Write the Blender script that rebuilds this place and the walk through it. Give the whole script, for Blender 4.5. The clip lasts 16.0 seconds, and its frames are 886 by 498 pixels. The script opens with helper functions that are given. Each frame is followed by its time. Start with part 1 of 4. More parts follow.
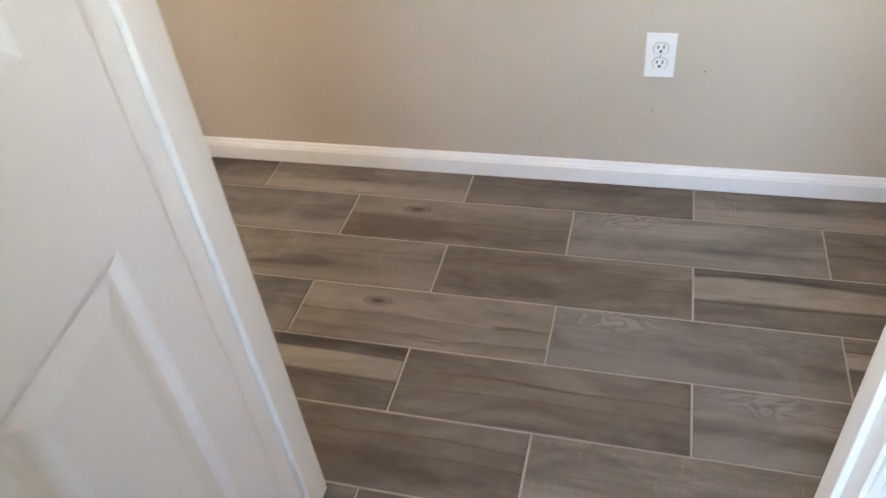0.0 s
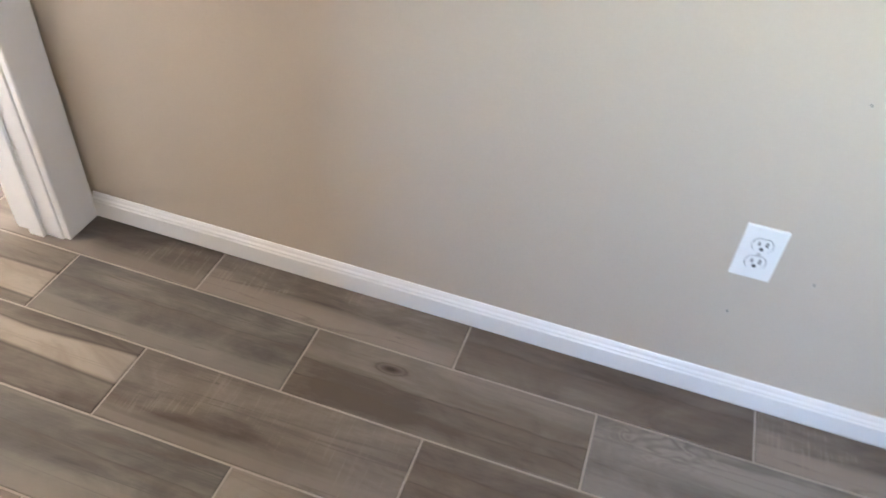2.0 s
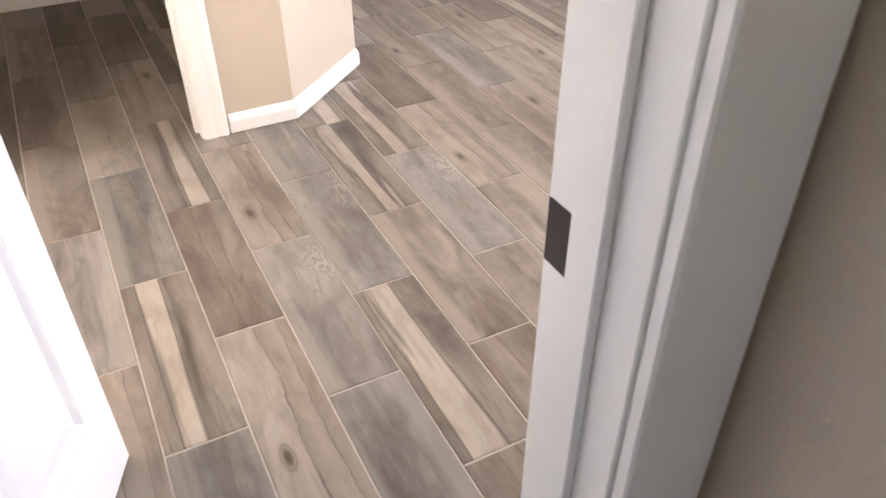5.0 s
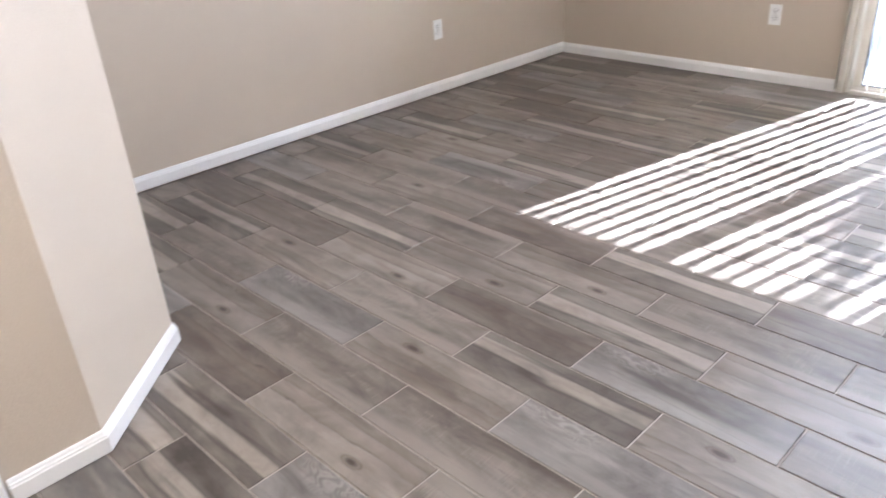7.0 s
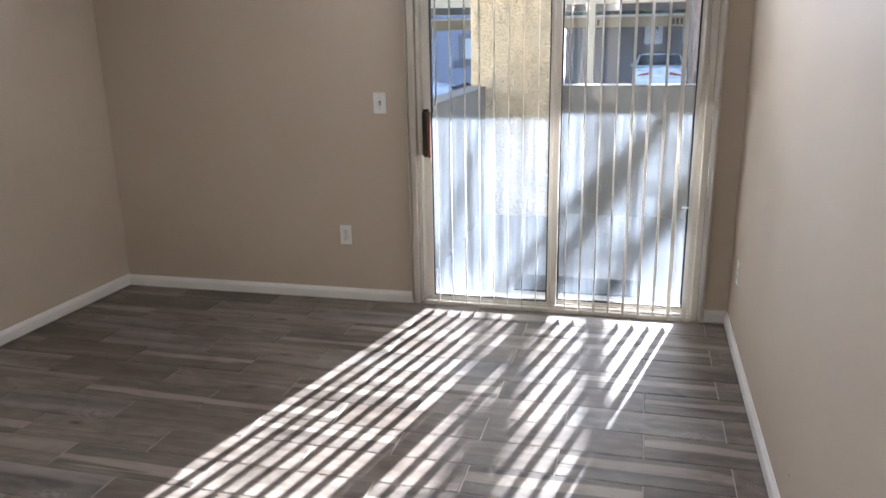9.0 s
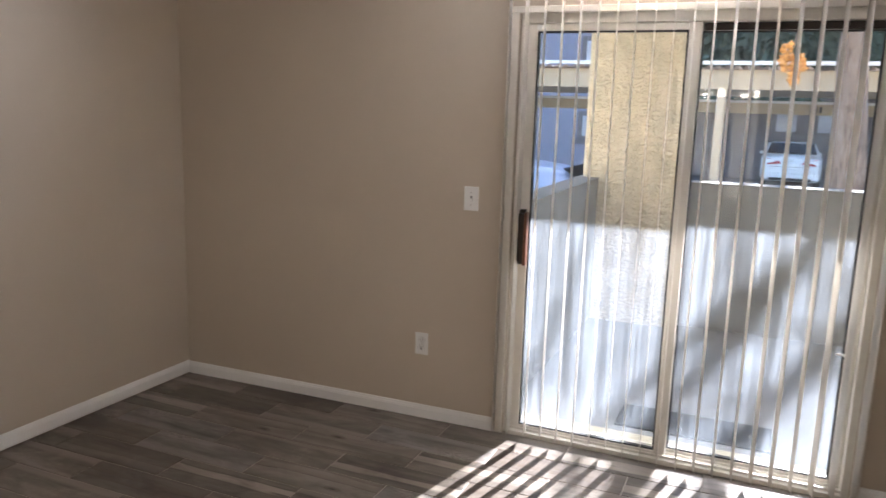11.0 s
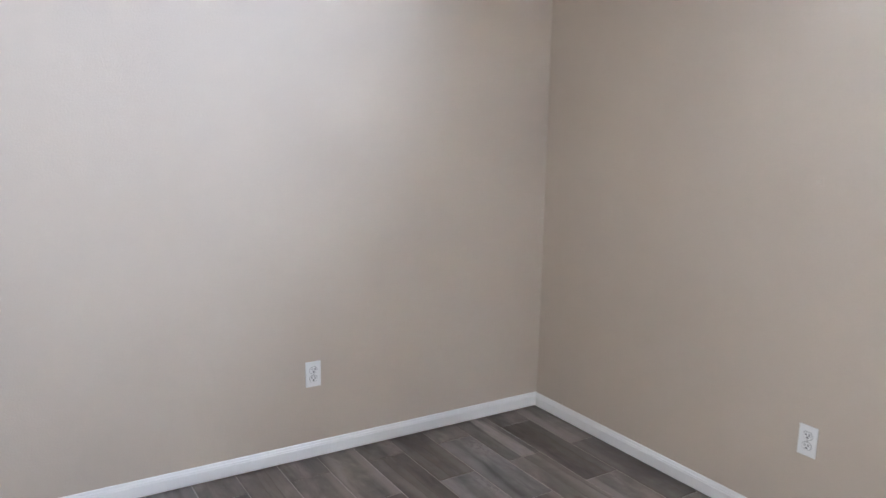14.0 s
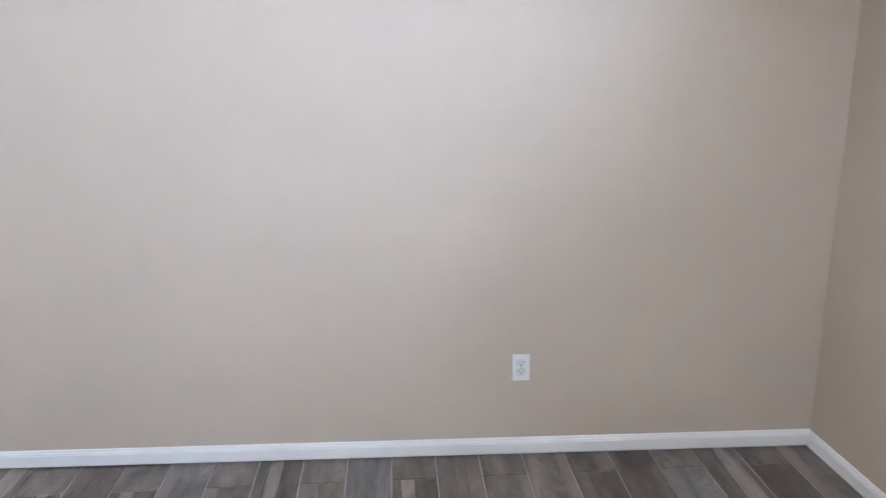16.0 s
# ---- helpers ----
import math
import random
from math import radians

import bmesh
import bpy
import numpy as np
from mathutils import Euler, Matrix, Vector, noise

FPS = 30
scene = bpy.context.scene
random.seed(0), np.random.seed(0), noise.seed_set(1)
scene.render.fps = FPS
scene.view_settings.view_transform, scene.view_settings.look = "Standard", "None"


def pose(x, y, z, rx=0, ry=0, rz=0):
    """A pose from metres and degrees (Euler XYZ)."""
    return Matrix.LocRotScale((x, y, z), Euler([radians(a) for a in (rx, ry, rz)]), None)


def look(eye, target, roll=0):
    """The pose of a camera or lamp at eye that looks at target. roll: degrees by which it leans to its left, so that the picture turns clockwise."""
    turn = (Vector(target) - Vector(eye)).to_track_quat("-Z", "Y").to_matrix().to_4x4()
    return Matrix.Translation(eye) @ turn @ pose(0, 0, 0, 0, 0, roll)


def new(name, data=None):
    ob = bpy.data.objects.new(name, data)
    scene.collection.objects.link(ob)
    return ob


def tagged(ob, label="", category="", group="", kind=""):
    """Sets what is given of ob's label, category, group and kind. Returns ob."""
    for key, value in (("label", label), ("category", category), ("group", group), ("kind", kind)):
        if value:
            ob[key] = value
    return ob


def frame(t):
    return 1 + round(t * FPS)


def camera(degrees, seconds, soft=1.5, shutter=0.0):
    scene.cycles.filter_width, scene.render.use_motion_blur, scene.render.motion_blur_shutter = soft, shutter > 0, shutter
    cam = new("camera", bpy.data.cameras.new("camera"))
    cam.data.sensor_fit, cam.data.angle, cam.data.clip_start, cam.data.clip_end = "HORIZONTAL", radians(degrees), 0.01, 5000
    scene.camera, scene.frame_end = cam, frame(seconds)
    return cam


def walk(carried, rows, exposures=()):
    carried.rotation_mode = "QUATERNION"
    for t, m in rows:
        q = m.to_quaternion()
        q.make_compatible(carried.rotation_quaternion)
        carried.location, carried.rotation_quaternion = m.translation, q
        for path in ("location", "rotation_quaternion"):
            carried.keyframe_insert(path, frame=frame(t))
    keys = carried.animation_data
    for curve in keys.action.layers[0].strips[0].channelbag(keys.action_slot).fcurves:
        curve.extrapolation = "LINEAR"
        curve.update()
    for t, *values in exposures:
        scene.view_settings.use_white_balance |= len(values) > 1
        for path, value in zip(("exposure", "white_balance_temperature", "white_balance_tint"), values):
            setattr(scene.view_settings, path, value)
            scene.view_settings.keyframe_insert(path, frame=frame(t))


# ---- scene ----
cam = camera(60.4, 16.0, shutter=0.25)
PATH = [
    (0, (0.474, -1.749, 1.287), (-0.014, -0.312, -0.016), -7.1),
    (0.5, (0.424, -1.573, 1.278), (0.11, -0.105, -0.043), -5.2),
    (1, (0.374, -1.452, 1.267), (0.113, 0.022, -0.06), -2.4),
    (1.5, (0.283, -1.254, 1.272), (0.026, 0.211, -0.065), 1.5),
    (2, (0.236, -1.105, 1.259), (-0.167, 0.313, -0.093), 4.6),
    (2.5, (0.212, -0.931, 1.261), (-0.523, 0.37, -0.069), 6.1),
    (3, (0.148, -0.821, 1.281), (-0.8, 0.307, -0.071), 7.6),
    (3.5, (-0.059, -0.667, 1.269), (-1.176, 0.311, -0.071), 6.0),
    (4, (-0.262, -0.559, 1.293), (-1.554, 0.264, 0.006), 3.5),
    (4.2, (-0.345, -0.529, 1.285), (-1.684, 0.237, 0.011), 3.4),
    (6.3, (-1.159, -0.304, 1.348), (-2.613, 0.605, 0.32), -3.6),
    (6.5, (-1.222, -0.284, 1.345), (-2.651, 0.696, 0.347), -3.6),
    (7, (-1.392, -0.176, 1.369), (-2.67, 1.048, 0.436), -3.7),
    (7.5, (-1.517, -0.124, 1.435), (-2.501, 1.374, 0.547), -2.2),
    (8, (-1.588, -0.046, 1.46), (-2.304, 1.637, 0.653), -2.2),
    (8.3, (-1.585, 0.07, 1.458), (-2.164, 1.844, 0.739), -2.2),
    (8.5, (-1.595, 0.135, 1.465), (-2.123, 1.944, 0.793), -1.8),
    (8.7, (-1.594, 0.23, 1.485), (-2.081, 2.069, 0.868), -1.4),
    (10.8, (-1.704, 0.941, 1.583), (-2.398, 2.779, 1.208), 1.6),
    (11, (-1.702, 1.007, 1.59), (-2.471, 2.815, 1.219), 1.7),
    (11.5, (-1.737, 1.198, 1.582), (-2.78, 2.864, 1.213), 1.6),
    (12, (-1.84, 1.385, 1.597), (-3.043, 2.942, 1.236), 0.6),
    (12.5, (-1.863, 1.529, 1.588), (-3.15, 3.014, 1.217), -0.6),
    (13, (-1.786, 1.651, 1.566), (-3.192, 3.023, 1.191), -0.6),
    (13.5, (-1.687, 1.807, 1.565), (-3.248, 3.0, 1.19), -0.2),
    (14, (-1.786, 1.914, 1.575), (-3.448, 2.96, 1.191), 0.9),
    (14.5, (-1.841, 2.105, 1.564), (-3.602, 2.975, 1.186), -0.1),
    (15, (-1.862, 2.289, 1.614), (-3.699, 2.954, 1.188), -0.1),
    (15.5, (-1.829, 2.483, 1.632), (-3.733, 2.88, 1.165), 0.1),
    (16, (-1.895, 2.623, 1.621), (-3.83, 2.749, 1.131), -0.5),
]
walk(cam, [(t, look(eye, target, roll)) for t, eye, target, roll in PATH],
     exposures=[(0, 5.75, 7100, 14), (1.5, 5.8, 6600, 14), (2.0, 5.75, 6350, 14), (3.0, 5.5, 5950, 14), (3.5, 5.3, 6150, 16), (4.2, 5.0, 6350, 18), (6.3, 4.4, 5400, 14), (7.0, 4.2, 5450, 14),
                (7.5, 3.8, 5500, 14), (8.3, 3.4, 5550, 13), (8.7, 3.15, 5600, 13), (10.8, 2.95, 5950, 15), (11.5, 3.0, 6050, 17), (12.0, 3.2, 6100, 17), (13.3, 3.6, 6000, 16),
                (14.0, 4.0, 5000, 11), (16.0, 4.1, 4950, 11)])

# ---------------------------------------------------------------- light
SUN = Vector((0.51, 2.22, 1.0)).normalized()
world = bpy.data.worlds.new("world")
scene.world = world
world.use_nodes = True
wn = world.node_tree.nodes
sky = wn.new("ShaderNodeTexSky")
sky.sky_type = "NISHITA"
sky.sun_disc = False
sky.sun_elevation = math.asin(SUN.z)
sky.sun_rotation = math.atan2(SUN.x, SUN.y)
wn["Background"].inputs["Strength"].default_value = 0.10
world.node_tree.links.new(sky.outputs[0], wn["Background"].inputs["Color"])
sun = new("sun", bpy.data.lights.new("sun", "SUN"))
sun.data.energy, sun.data.angle, sun.data.color = 5.0, radians(0.53), (1.0, 0.97, 0.92)
sun.matrix_world = look(SUN * 40, (0, 0, 0))


def area_light(name, centre, target, w, h, watts, colour, spread=180):
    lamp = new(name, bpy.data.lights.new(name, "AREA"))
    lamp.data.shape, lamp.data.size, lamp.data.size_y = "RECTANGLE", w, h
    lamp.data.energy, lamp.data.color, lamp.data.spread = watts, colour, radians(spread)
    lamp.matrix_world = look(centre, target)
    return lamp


# daylight by the first room's unseen window; the next three lamps are added fill
area_light("bedroom_window_daylight", (0.05, -3.42, 1.45), (0.6, 0.0, 0.8), 1.2, 1.0, 0.15, (1.0, 0.92, 0.84))
# fill added at the passage's end, where no window is known
area_light("passage_window_daylight", (1.80, -0.55, 1.35), (-1.0, -0.30, 0.6), 0.45, 0.28, 0.16, (1.0, 0.93, 0.86))
# fill added in an unseen slot over the patio door, boosting its daylight
area_light("patio_door_daylight", (-2.25, 4.415, 2.295), (-2.7, 0.0, 0.75), 1.05, 0.18, 8.8, (0.96, 0.97, 1.0), 142)
# warm fill added before the blank south wall, out of view
area_light("kitchen_light", (-2.3, -1.72, 1.35), (-2.5, 3.5, 1.1), 1.5, 1.5, 2.4, (1.0, 0.87, 0.69))


# ---------------------------------------------------------------- materials
def nodes_of(name, rough=0.5, metal=0.0, spec=0.5):
    m = bpy.data.materials.new(name)
    m.use_nodes = True
    nt = m.node_tree
    b = nt.nodes["Principled BSDF"]
    b.inputs["Roughness"].default_value, b.inputs["Metallic"].default_value = rough, metal
    b.inputs["Specular IOR Level"].default_value = spec
    return m, nt, b


def ramp(nt, fac, stops):
    r = nt.nodes.new("ShaderNodeValToRGB")
    r.color_ramp.elements.remove(r.color_ramp.elements[1])
    for k, (p, c) in enumerate(stops):
        e = r.color_ramp.elements[0] if k == 0 else r.color_ramp.elements.new(p)
        e.position, e.color = p, (*c, 1)
    nt.links.new(fac, r.inputs[0])
    return r.outputs[0]


def noise_node(nt, vec, scale, detail=3.0, rough=0.5, dist=0.0, w=None):
    n = nt.nodes.new("ShaderNodeTexNoise")
    if w is not None:
        n.noise_dimensions = "4D"
        nt.links.new(w, n.inputs["W"])
    n.inputs["Scale"].default_value, n.inputs["Detail"].default_value = scale, detail
    n.inputs["Roughness"].default_value, n.inputs["Distortion"].default_value = rough, dist
    nt.links.new(vec, n.inputs["Vector"])
    return n.outputs["Fac"]


def coords(nt, kind="Object", scale=(1, 1, 1)):
    c = nt.nodes.new("ShaderNodeTexCoord")
    mp = nt.nodes.new("ShaderNodeMapping")
    mp.inputs["Scale"].default_value = scale
    nt.links.new(c.outputs[kind], mp.inputs["Vector"])
    return mp.outputs[0]


def math_node(nt, op, a, b=None, clamp=False):
    n = nt.nodes.new("ShaderNodeMath")
    n.operation, n.use_clamp = op, clamp
    for k, v in enumerate((a, b)):
        if v is None:
            continue
        if isinstance(v, (int, float)):
            n.inputs[k].default_value = v
        else:
            nt.links.new(v, n.inputs[k])
    return n.outputs[0]


def mix(nt, fac, a, b):
    n = nt.nodes.new("ShaderNodeMix")
    n.data_type = "RGBA"
    if isinstance(fac, (int, float)):
        n.inputs[0].default_value = fac
    else:
        nt.links.new(fac, n.inputs[0])
    for k, v in ((6, a), (7, b)):
        if isinstance(v, tuple):
            n.inputs[k].default_value = (*v, 1)
        else:
            nt.links.new(v, n.inputs[k])
    return n.outputs[2]


def bump(nt, b, height, strength, distance):
    n = nt.nodes.new("ShaderNodeBump")
    n.inputs["Strength"].default_value, n.inputs["Distance"].default_value = strength, distance
    nt.links.new(height, n.inputs["Height"])
    nt.links.new(n.outputs[0], b.inputs["Normal"])


def plain(name, colour, rough=0.5, metal=0.0, vary=0.08, scale=6.0, relief=0.0, relief_scale=120.0, kind="Object"):
    """A surface of one paint or stuff, with cloudy variation, fine grain and relief."""
    m, nt, b = nodes_of(name, rough, metal)
    v = coords(nt, kind)
    big, fine = noise_node(nt, v, scale, 4.0), noise_node(nt, v, relief_scale, 3.0)
    both = math_node(nt, "ADD", math_node(nt, "MULTIPLY", big, 0.7), math_node(nt, "MULTIPLY", fine, 0.3))
    lo, hi = tuple(c * (1 - vary) for c in colour), tuple(min(1, c * (1 + vary)) for c in colour)
    nt.links.new(ramp(nt, both, [(0.3, lo), (0.7, hi)]), b.inputs["Base Color"])
    if relief:
        bump(nt, b, fine, 0.6, relief)
    return m


WALL = plain("beige wall paint", (0.53, 0.456, 0.365), 0.62, vary=0.035, scale=1.7, relief=0.0012, relief_scale=160)
CEIL = plain("white ceiling texture", (0.78, 0.76, 0.72), 0.8, vary=0.04, scale=2, relief=0.003, relief_scale=90)
TRIM = plain("white semigloss trim paint", (0.80, 0.79, 0.77), 0.33, vary=0.02, scale=5, relief=0.0002, relief_scale=60)
DOOR = plain("white door paint", (0.78, 0.78, 0.79), 0.36, vary=0.02, scale=4, relief=0.0003, relief_scale=80)
PLATE = plain("white plastic", (0.82, 0.82, 0.80), 0.3, vary=0.015, scale=30)
SEAM = plain("grey plastic seam", (0.2, 0.2, 0.195), 0.5)
SLOT = plain("dark slot", (0.02, 0.02, 0.02), 0.6)
STEEL = plain("brushed steel", (0.55, 0.54, 0.52), 0.35, 1.0, vary=0.06, scale=60)
BRONZE = plain("dark bronze metal", (0.05, 0.04, 0.035), 0.45, 0.8)
ALU = plain("ivory coated aluminium", (0.72, 0.68, 0.61), 0.45, 0.0, vary=0.06, scale=12)
GASKET = plain("black rubber gasket", (0.015, 0.015, 0.016), 0.6)
WOODH = plain("reddish brown wood", (0.15, 0.055, 0.025), 0.4, vary=0.25, scale=25)
VANE = plain("off white vinyl vane", (0.74, 0.71, 0.66), 0.45, vary=0.03, scale=10)
vt = VANE.node_tree
glow_through, vmix = vt.nodes.new("ShaderNodeBsdfTranslucent"), vt.nodes.new("ShaderNodeMixShader")
glow_through.inputs[0].default_value, vmix.inputs[0].default_value = (0.80, 0.76, 0.68, 1), 0.45
vt.links.new(vt.nodes["Principled BSDF"].outputs[0], vmix.inputs[1])
vt.links.new(glow_through.outputs[0], vmix.inputs[2])
vt.links.new(vmix.outputs[0], vt.nodes["Material Output"].inputs[0])
GROUT = plain("light grey grout", (0.40, 0.355, 0.31), 0.9, vary=0.12, scale=14, relief=0.001, relief_scale=300)
STUCCO = plain("yellow stucco", (0.55, 0.48, 0.365), 0.9, vary=0.22, scale=6, relief=0.02, relief_scale=55)
GREYST = plain("grey painted stucco", (0.155, 0.152, 0.15), 0.9, vary=0.10, scale=5, relief=0.01, relief_scale=55)
CONC = plain("patio concrete", (0.24, 0.24, 0.25), 0.9, vary=0.15, scale=4, relief=0.003, relief_scale=80)
ASPH = plain("worn pale asphalt", (0.11, 0.11, 0.12), 0.9, vary=0.25, scale=3, relief=0.01, relief_scale=60)
FASCIA = plain("cream painted steel", (0.46, 0.37, 0.26), 0.6, vary=0.05, scale=4)
ROOFW = plain("white metal roof edge", (0.75, 0.74, 0.72), 0.5, vary=0.05, scale=4)
ROOFSHEET = plain("weathered brown roof sheet", (0.22, 0.17, 0.14), 0.6, vary=0.15, scale=5)
BLUEW = plain("grey blue stucco", (0.23, 0.225, 0.29), 0.9, vary=0.06, scale=3, relief=0.01, relief_scale=60)
BROWNW = plain("brown carport boards", (0.13, 0.115, 0.125), 0.85, vary=0.15, scale=4)
PALEPANE = plain("pale window glass", (0.42, 0.43, 0.50), 0.15, vary=0.2, scale=2)


def bark():
    """Flaking bark: long upright plates with dark cracks between them."""
    m, nt, b = nodes_of("pale flaking bark", 0.95)
    plates = noise_node(nt, coords(nt, scale=(11, 11, 2.2)), 1.0, 5.0, 0.6, 1.4)
    fine = noise_node(nt, coords(nt, scale=(60, 60, 16)), 1.0, 4.0, 0.6, 0.6)
    f = math_node(nt, "ADD", math_node(nt, "MULTIPLY", plates, 0.7), math_node(nt, "MULTIPLY", fine, 0.3))
    nt.links.new(ramp(nt, f, [(0.36, (0.10, 0.065, 0.048)), (0.47, (0.27, 0.185, 0.14)), (0.62, (0.44, 0.34, 0.27))]), b.inputs["Base Color"])
    bump(nt, b, f, 1.0, 0.10)
    return m


BARK = bark()
LEAF = plain("dark green foliage", (0.05, 0.085, 0.065), 0.7, vary=0.4, scale=3)
DRYLEAF = plain("dry orange leaves", (0.60, 0.30, 0.08), 0.7, vary=0.3, scale=9)
CARW = plain("white car paint", (0.75, 0.76, 0.78), 0.25, vary=0.01)
CARG = plain("dark car glass", (0.015, 0.017, 0.02), 0.08)
TYRE = plain("black tyre", (0.02, 0.02, 0.02), 0.8)
RED = plain("red lamp lens", (0.34, 0.02, 0.025), 0.25)


def pane_glass():
    """A clear pane under a thin film of dust, which scatters what light falls on it."""
    m = bpy.data.materials.new("dusty window glass")
    m.use_nodes = True
    nt = m.node_tree
    nt.nodes.clear()
    out, add = nt.nodes.new("ShaderNodeOutputMaterial"), nt.nodes.new("ShaderNodeMixShader")
    clear, gloss, both = nt.nodes.new("ShaderNodeBsdfTransparent"), nt.nodes.new("ShaderNodeBsdfGlossy"), nt.nodes.new("ShaderNodeMixShader")
    dust, fres = nt.nodes.new("ShaderNodeBsdfTranslucent"), nt.nodes.new("ShaderNodeFresnel")
    clear.inputs[0].default_value, gloss.inputs["Roughness"].default_value = (0.95, 0.97, 0.97, 1), 0.02
    dust.inputs[0].default_value = (0.74, 0.84, 0.96, 1)
    fres.inputs[0].default_value = 1.45
    # upright bands imitating the vanes' reflections, put into the dust with cloudy patches and specks
    streaks = noise_node(nt, coords(nt, scale=(26, 1, 0.5)), 1.0, 3.0, 0.55, 0.3)
    patches, specks = noise_node(nt, coords(nt), 5, 4.0), noise_node(nt, coords(nt), 160, 2.0)
    f = math_node(nt, "ADD", math_node(nt, "MULTIPLY", streaks, 0.6), math_node(nt, "ADD", math_node(nt, "MULTIPLY", patches, 0.25), math_node(nt, "MULTIPLY", specks, 0.15)))
    film = ramp(nt, f, [(0.40, (DUST * 0.45,) * 3), (0.50, (DUST,) * 3), (0.62, (DUST * 1.7,) * 3)])
    nt.links.new(fres.outputs[0], both.inputs[0])
    nt.links.new(clear.outputs[0], both.inputs[1])
    nt.links.new(gloss.outputs[0], both.inputs[2])
    nt.links.new(film, add.inputs[0])
    nt.links.new(both.outputs[0], add.inputs[1])
    nt.links.new(dust.outputs[0], add.inputs[2])
    nt.links.new(add.outputs[0], out.inputs[0])
    return m


DUST = 0.030
GLASS = pane_glass()


# ---------------------------------------------------------------- shape helpers
def box(bm, lo, hi, bevel=0.0, seg=1):
    geo = bmesh.ops.create_cube(bm, size=1.0)
    vs = geo["verts"]
    for v in vs:
        v.co = Vector((lo[k] + (v.co[k] + 0.5) * (hi[k] - lo[k]) for k in range(3)))
    if bevel:
        es = list({e for v in vs for e in v.link_edges})
        bmesh.ops.bevel(bm, geom=es, offset=bevel, segments=seg, affect="EDGES", profile=0.5)
    return bm


def boxes(*items, bevel=0.0):
    bm = bmesh.new()
    for lo, hi in items:
        box(bm, lo, hi, bevel)
    return bm


def tube(bm, p0, p1, r0, r1=None, n=12):
    p0, p1 = Vector(p0), Vector(p1)
    r1 = r0 if r1 is None else r1
    m = Matrix.Translation((p0 + p1) / 2) @ (p1 - p0).to_track_quat("Z", "Y").to_matrix().to_4x4()
    bmesh.ops.create_cone(bm, cap_ends=True, segments=n, radius1=r0, radius2=r1, depth=(p1 - p0).length, matrix=m)
    return bm


def prism(bm, pts, z0, z1):
    """An upright prism over the plan outline pts."""
    lo = [bm.verts.new((x, y, z0)) for x, y in pts]
    hi = [bm.verts.new((x, y, z1)) for x, y in pts]
    n = len(pts)
    for k in range(n):
        bm.faces.new((lo[k], lo[(k + 1) % n], hi[(k + 1) % n], hi[k]))
    bm.faces.new(hi), bm.faces.new(lo[::-1])
    bmesh.ops.recalc_face_normals(bm, faces=bm.faces)
    return bm


def run(bm, profile, p0, p1, out, up=(0, 0, 1), m0=0.0, m1=0.0):
    """Draw a profile of (out, up) pairs from p0 to p1; m0 and m1 mitre its ends by that much along per unit out."""
    p0, p1, out, up = Vector(p0), Vector(p1), Vector(out).normalized(), Vector(up)
    d = (p1 - p0).normalized()
    a = [bm.verts.new(p0 + out * o + up * u + d * (m0 * o)) for o, u in profile]
    b = [bm.verts.new(p1 + out * o + up * u - d * (m1 * o)) for o, u in profile]
    n = len(profile)
    fs = [bm.faces.new((a[k], a[(k + 1) % n], b[(k + 1) % n], b[k])) for k in range(n)]
    fs += [bm.faces.new(a[::-1]), bm.faces.new(b)]
    bmesh.ops.recalc_face_normals(bm, faces=fs)
    return bm


def mesh_of(name, bm, material, smooth=False):
    me = bpy.data.meshes.new(name)
    bm.to_mesh(me)
    bm.free()
    me.materials.append(material)
    if smooth:
        for p in me.polygons:
            p.use_smooth = True
    return me


def part(name, bm, material, parent, label="", smooth=False):
    ob = new(name, mesh_of(name, bm, material, smooth))
    ob.parent = parent
    return tagged(ob, label)


def structure(name, bm, material, label, category):
    return tagged(new(name, mesh_of(name, bm, material)), label, category, kind="structure")


def thing(name, at, label, category, group=""):
    ob = new(name)
    ob.matrix_basis = at if isinstance(at, Matrix) else Matrix.Translation(at)
    return tagged(ob, label, category, group)


# ---------------------------------------------------------------- the plan
H = 2.44                      # ceiling
XL, YS = -4.730, 4.364        # living room corner
RX = -1.112                   # living room face of the long wall, other face at -0.985
TL, TW, TY = 0.613, 0.181, 0.054   # plank tile pitch along x, along y, and a joint's y

wall_a = structure("wall_hall", boxes(((-0.985, 0.012, 0), (1.75, 0.13, H))), WALL, "beige painted wall with fine roller texture", "wall")
wall_r = structure("wall_east", boxes(((RX, -0.085, 0), (-0.985, 4.62, H)), ((RX, -1.75, 0), (-0.985, -0.92, H)), ((RX, -0.92, 2.05), (-0.985, -0.085, H))), WALL,
                   "beige painted wall with a doorway near its end", "wall")
wall_c = structure("wall_bedroom", boxes(((-0.985, -1.16, 0), (-0.080, -1.048, H)), ((0.781, -1.16, 0), (1.75, -1.048, H)), ((-0.080, -1.16, 2.05), (0.781, -1.048, H))), WALL,
                   "beige painted wall around an open doorway", "wall")
bm = prism(bmesh.new(), [(-5.02, -2.4), (-4.87, -2.4), (-4.87, 0.30), (-4.82, 0.75), (XL, YS), (XL, YS + .24), (-5.02, YS + .24)], 0, H)
wall_l = structure("wall_west", bm, WALL, "long beige painted living room wall", "wall")
bm = prism(bmesh.new(), [(XL, YS), (-2.80, 4.398), (-2.80, 4.62), (XL, 4.62)], 0, H)
prism(bm, [(-1.265, 4.42), (RX, 4.42), (RX, 4.62), (-1.265, 4.62)], 0, H)
# lintel split to leave an unseen slot for the added lamp
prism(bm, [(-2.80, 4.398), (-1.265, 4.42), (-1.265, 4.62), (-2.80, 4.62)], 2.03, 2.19)
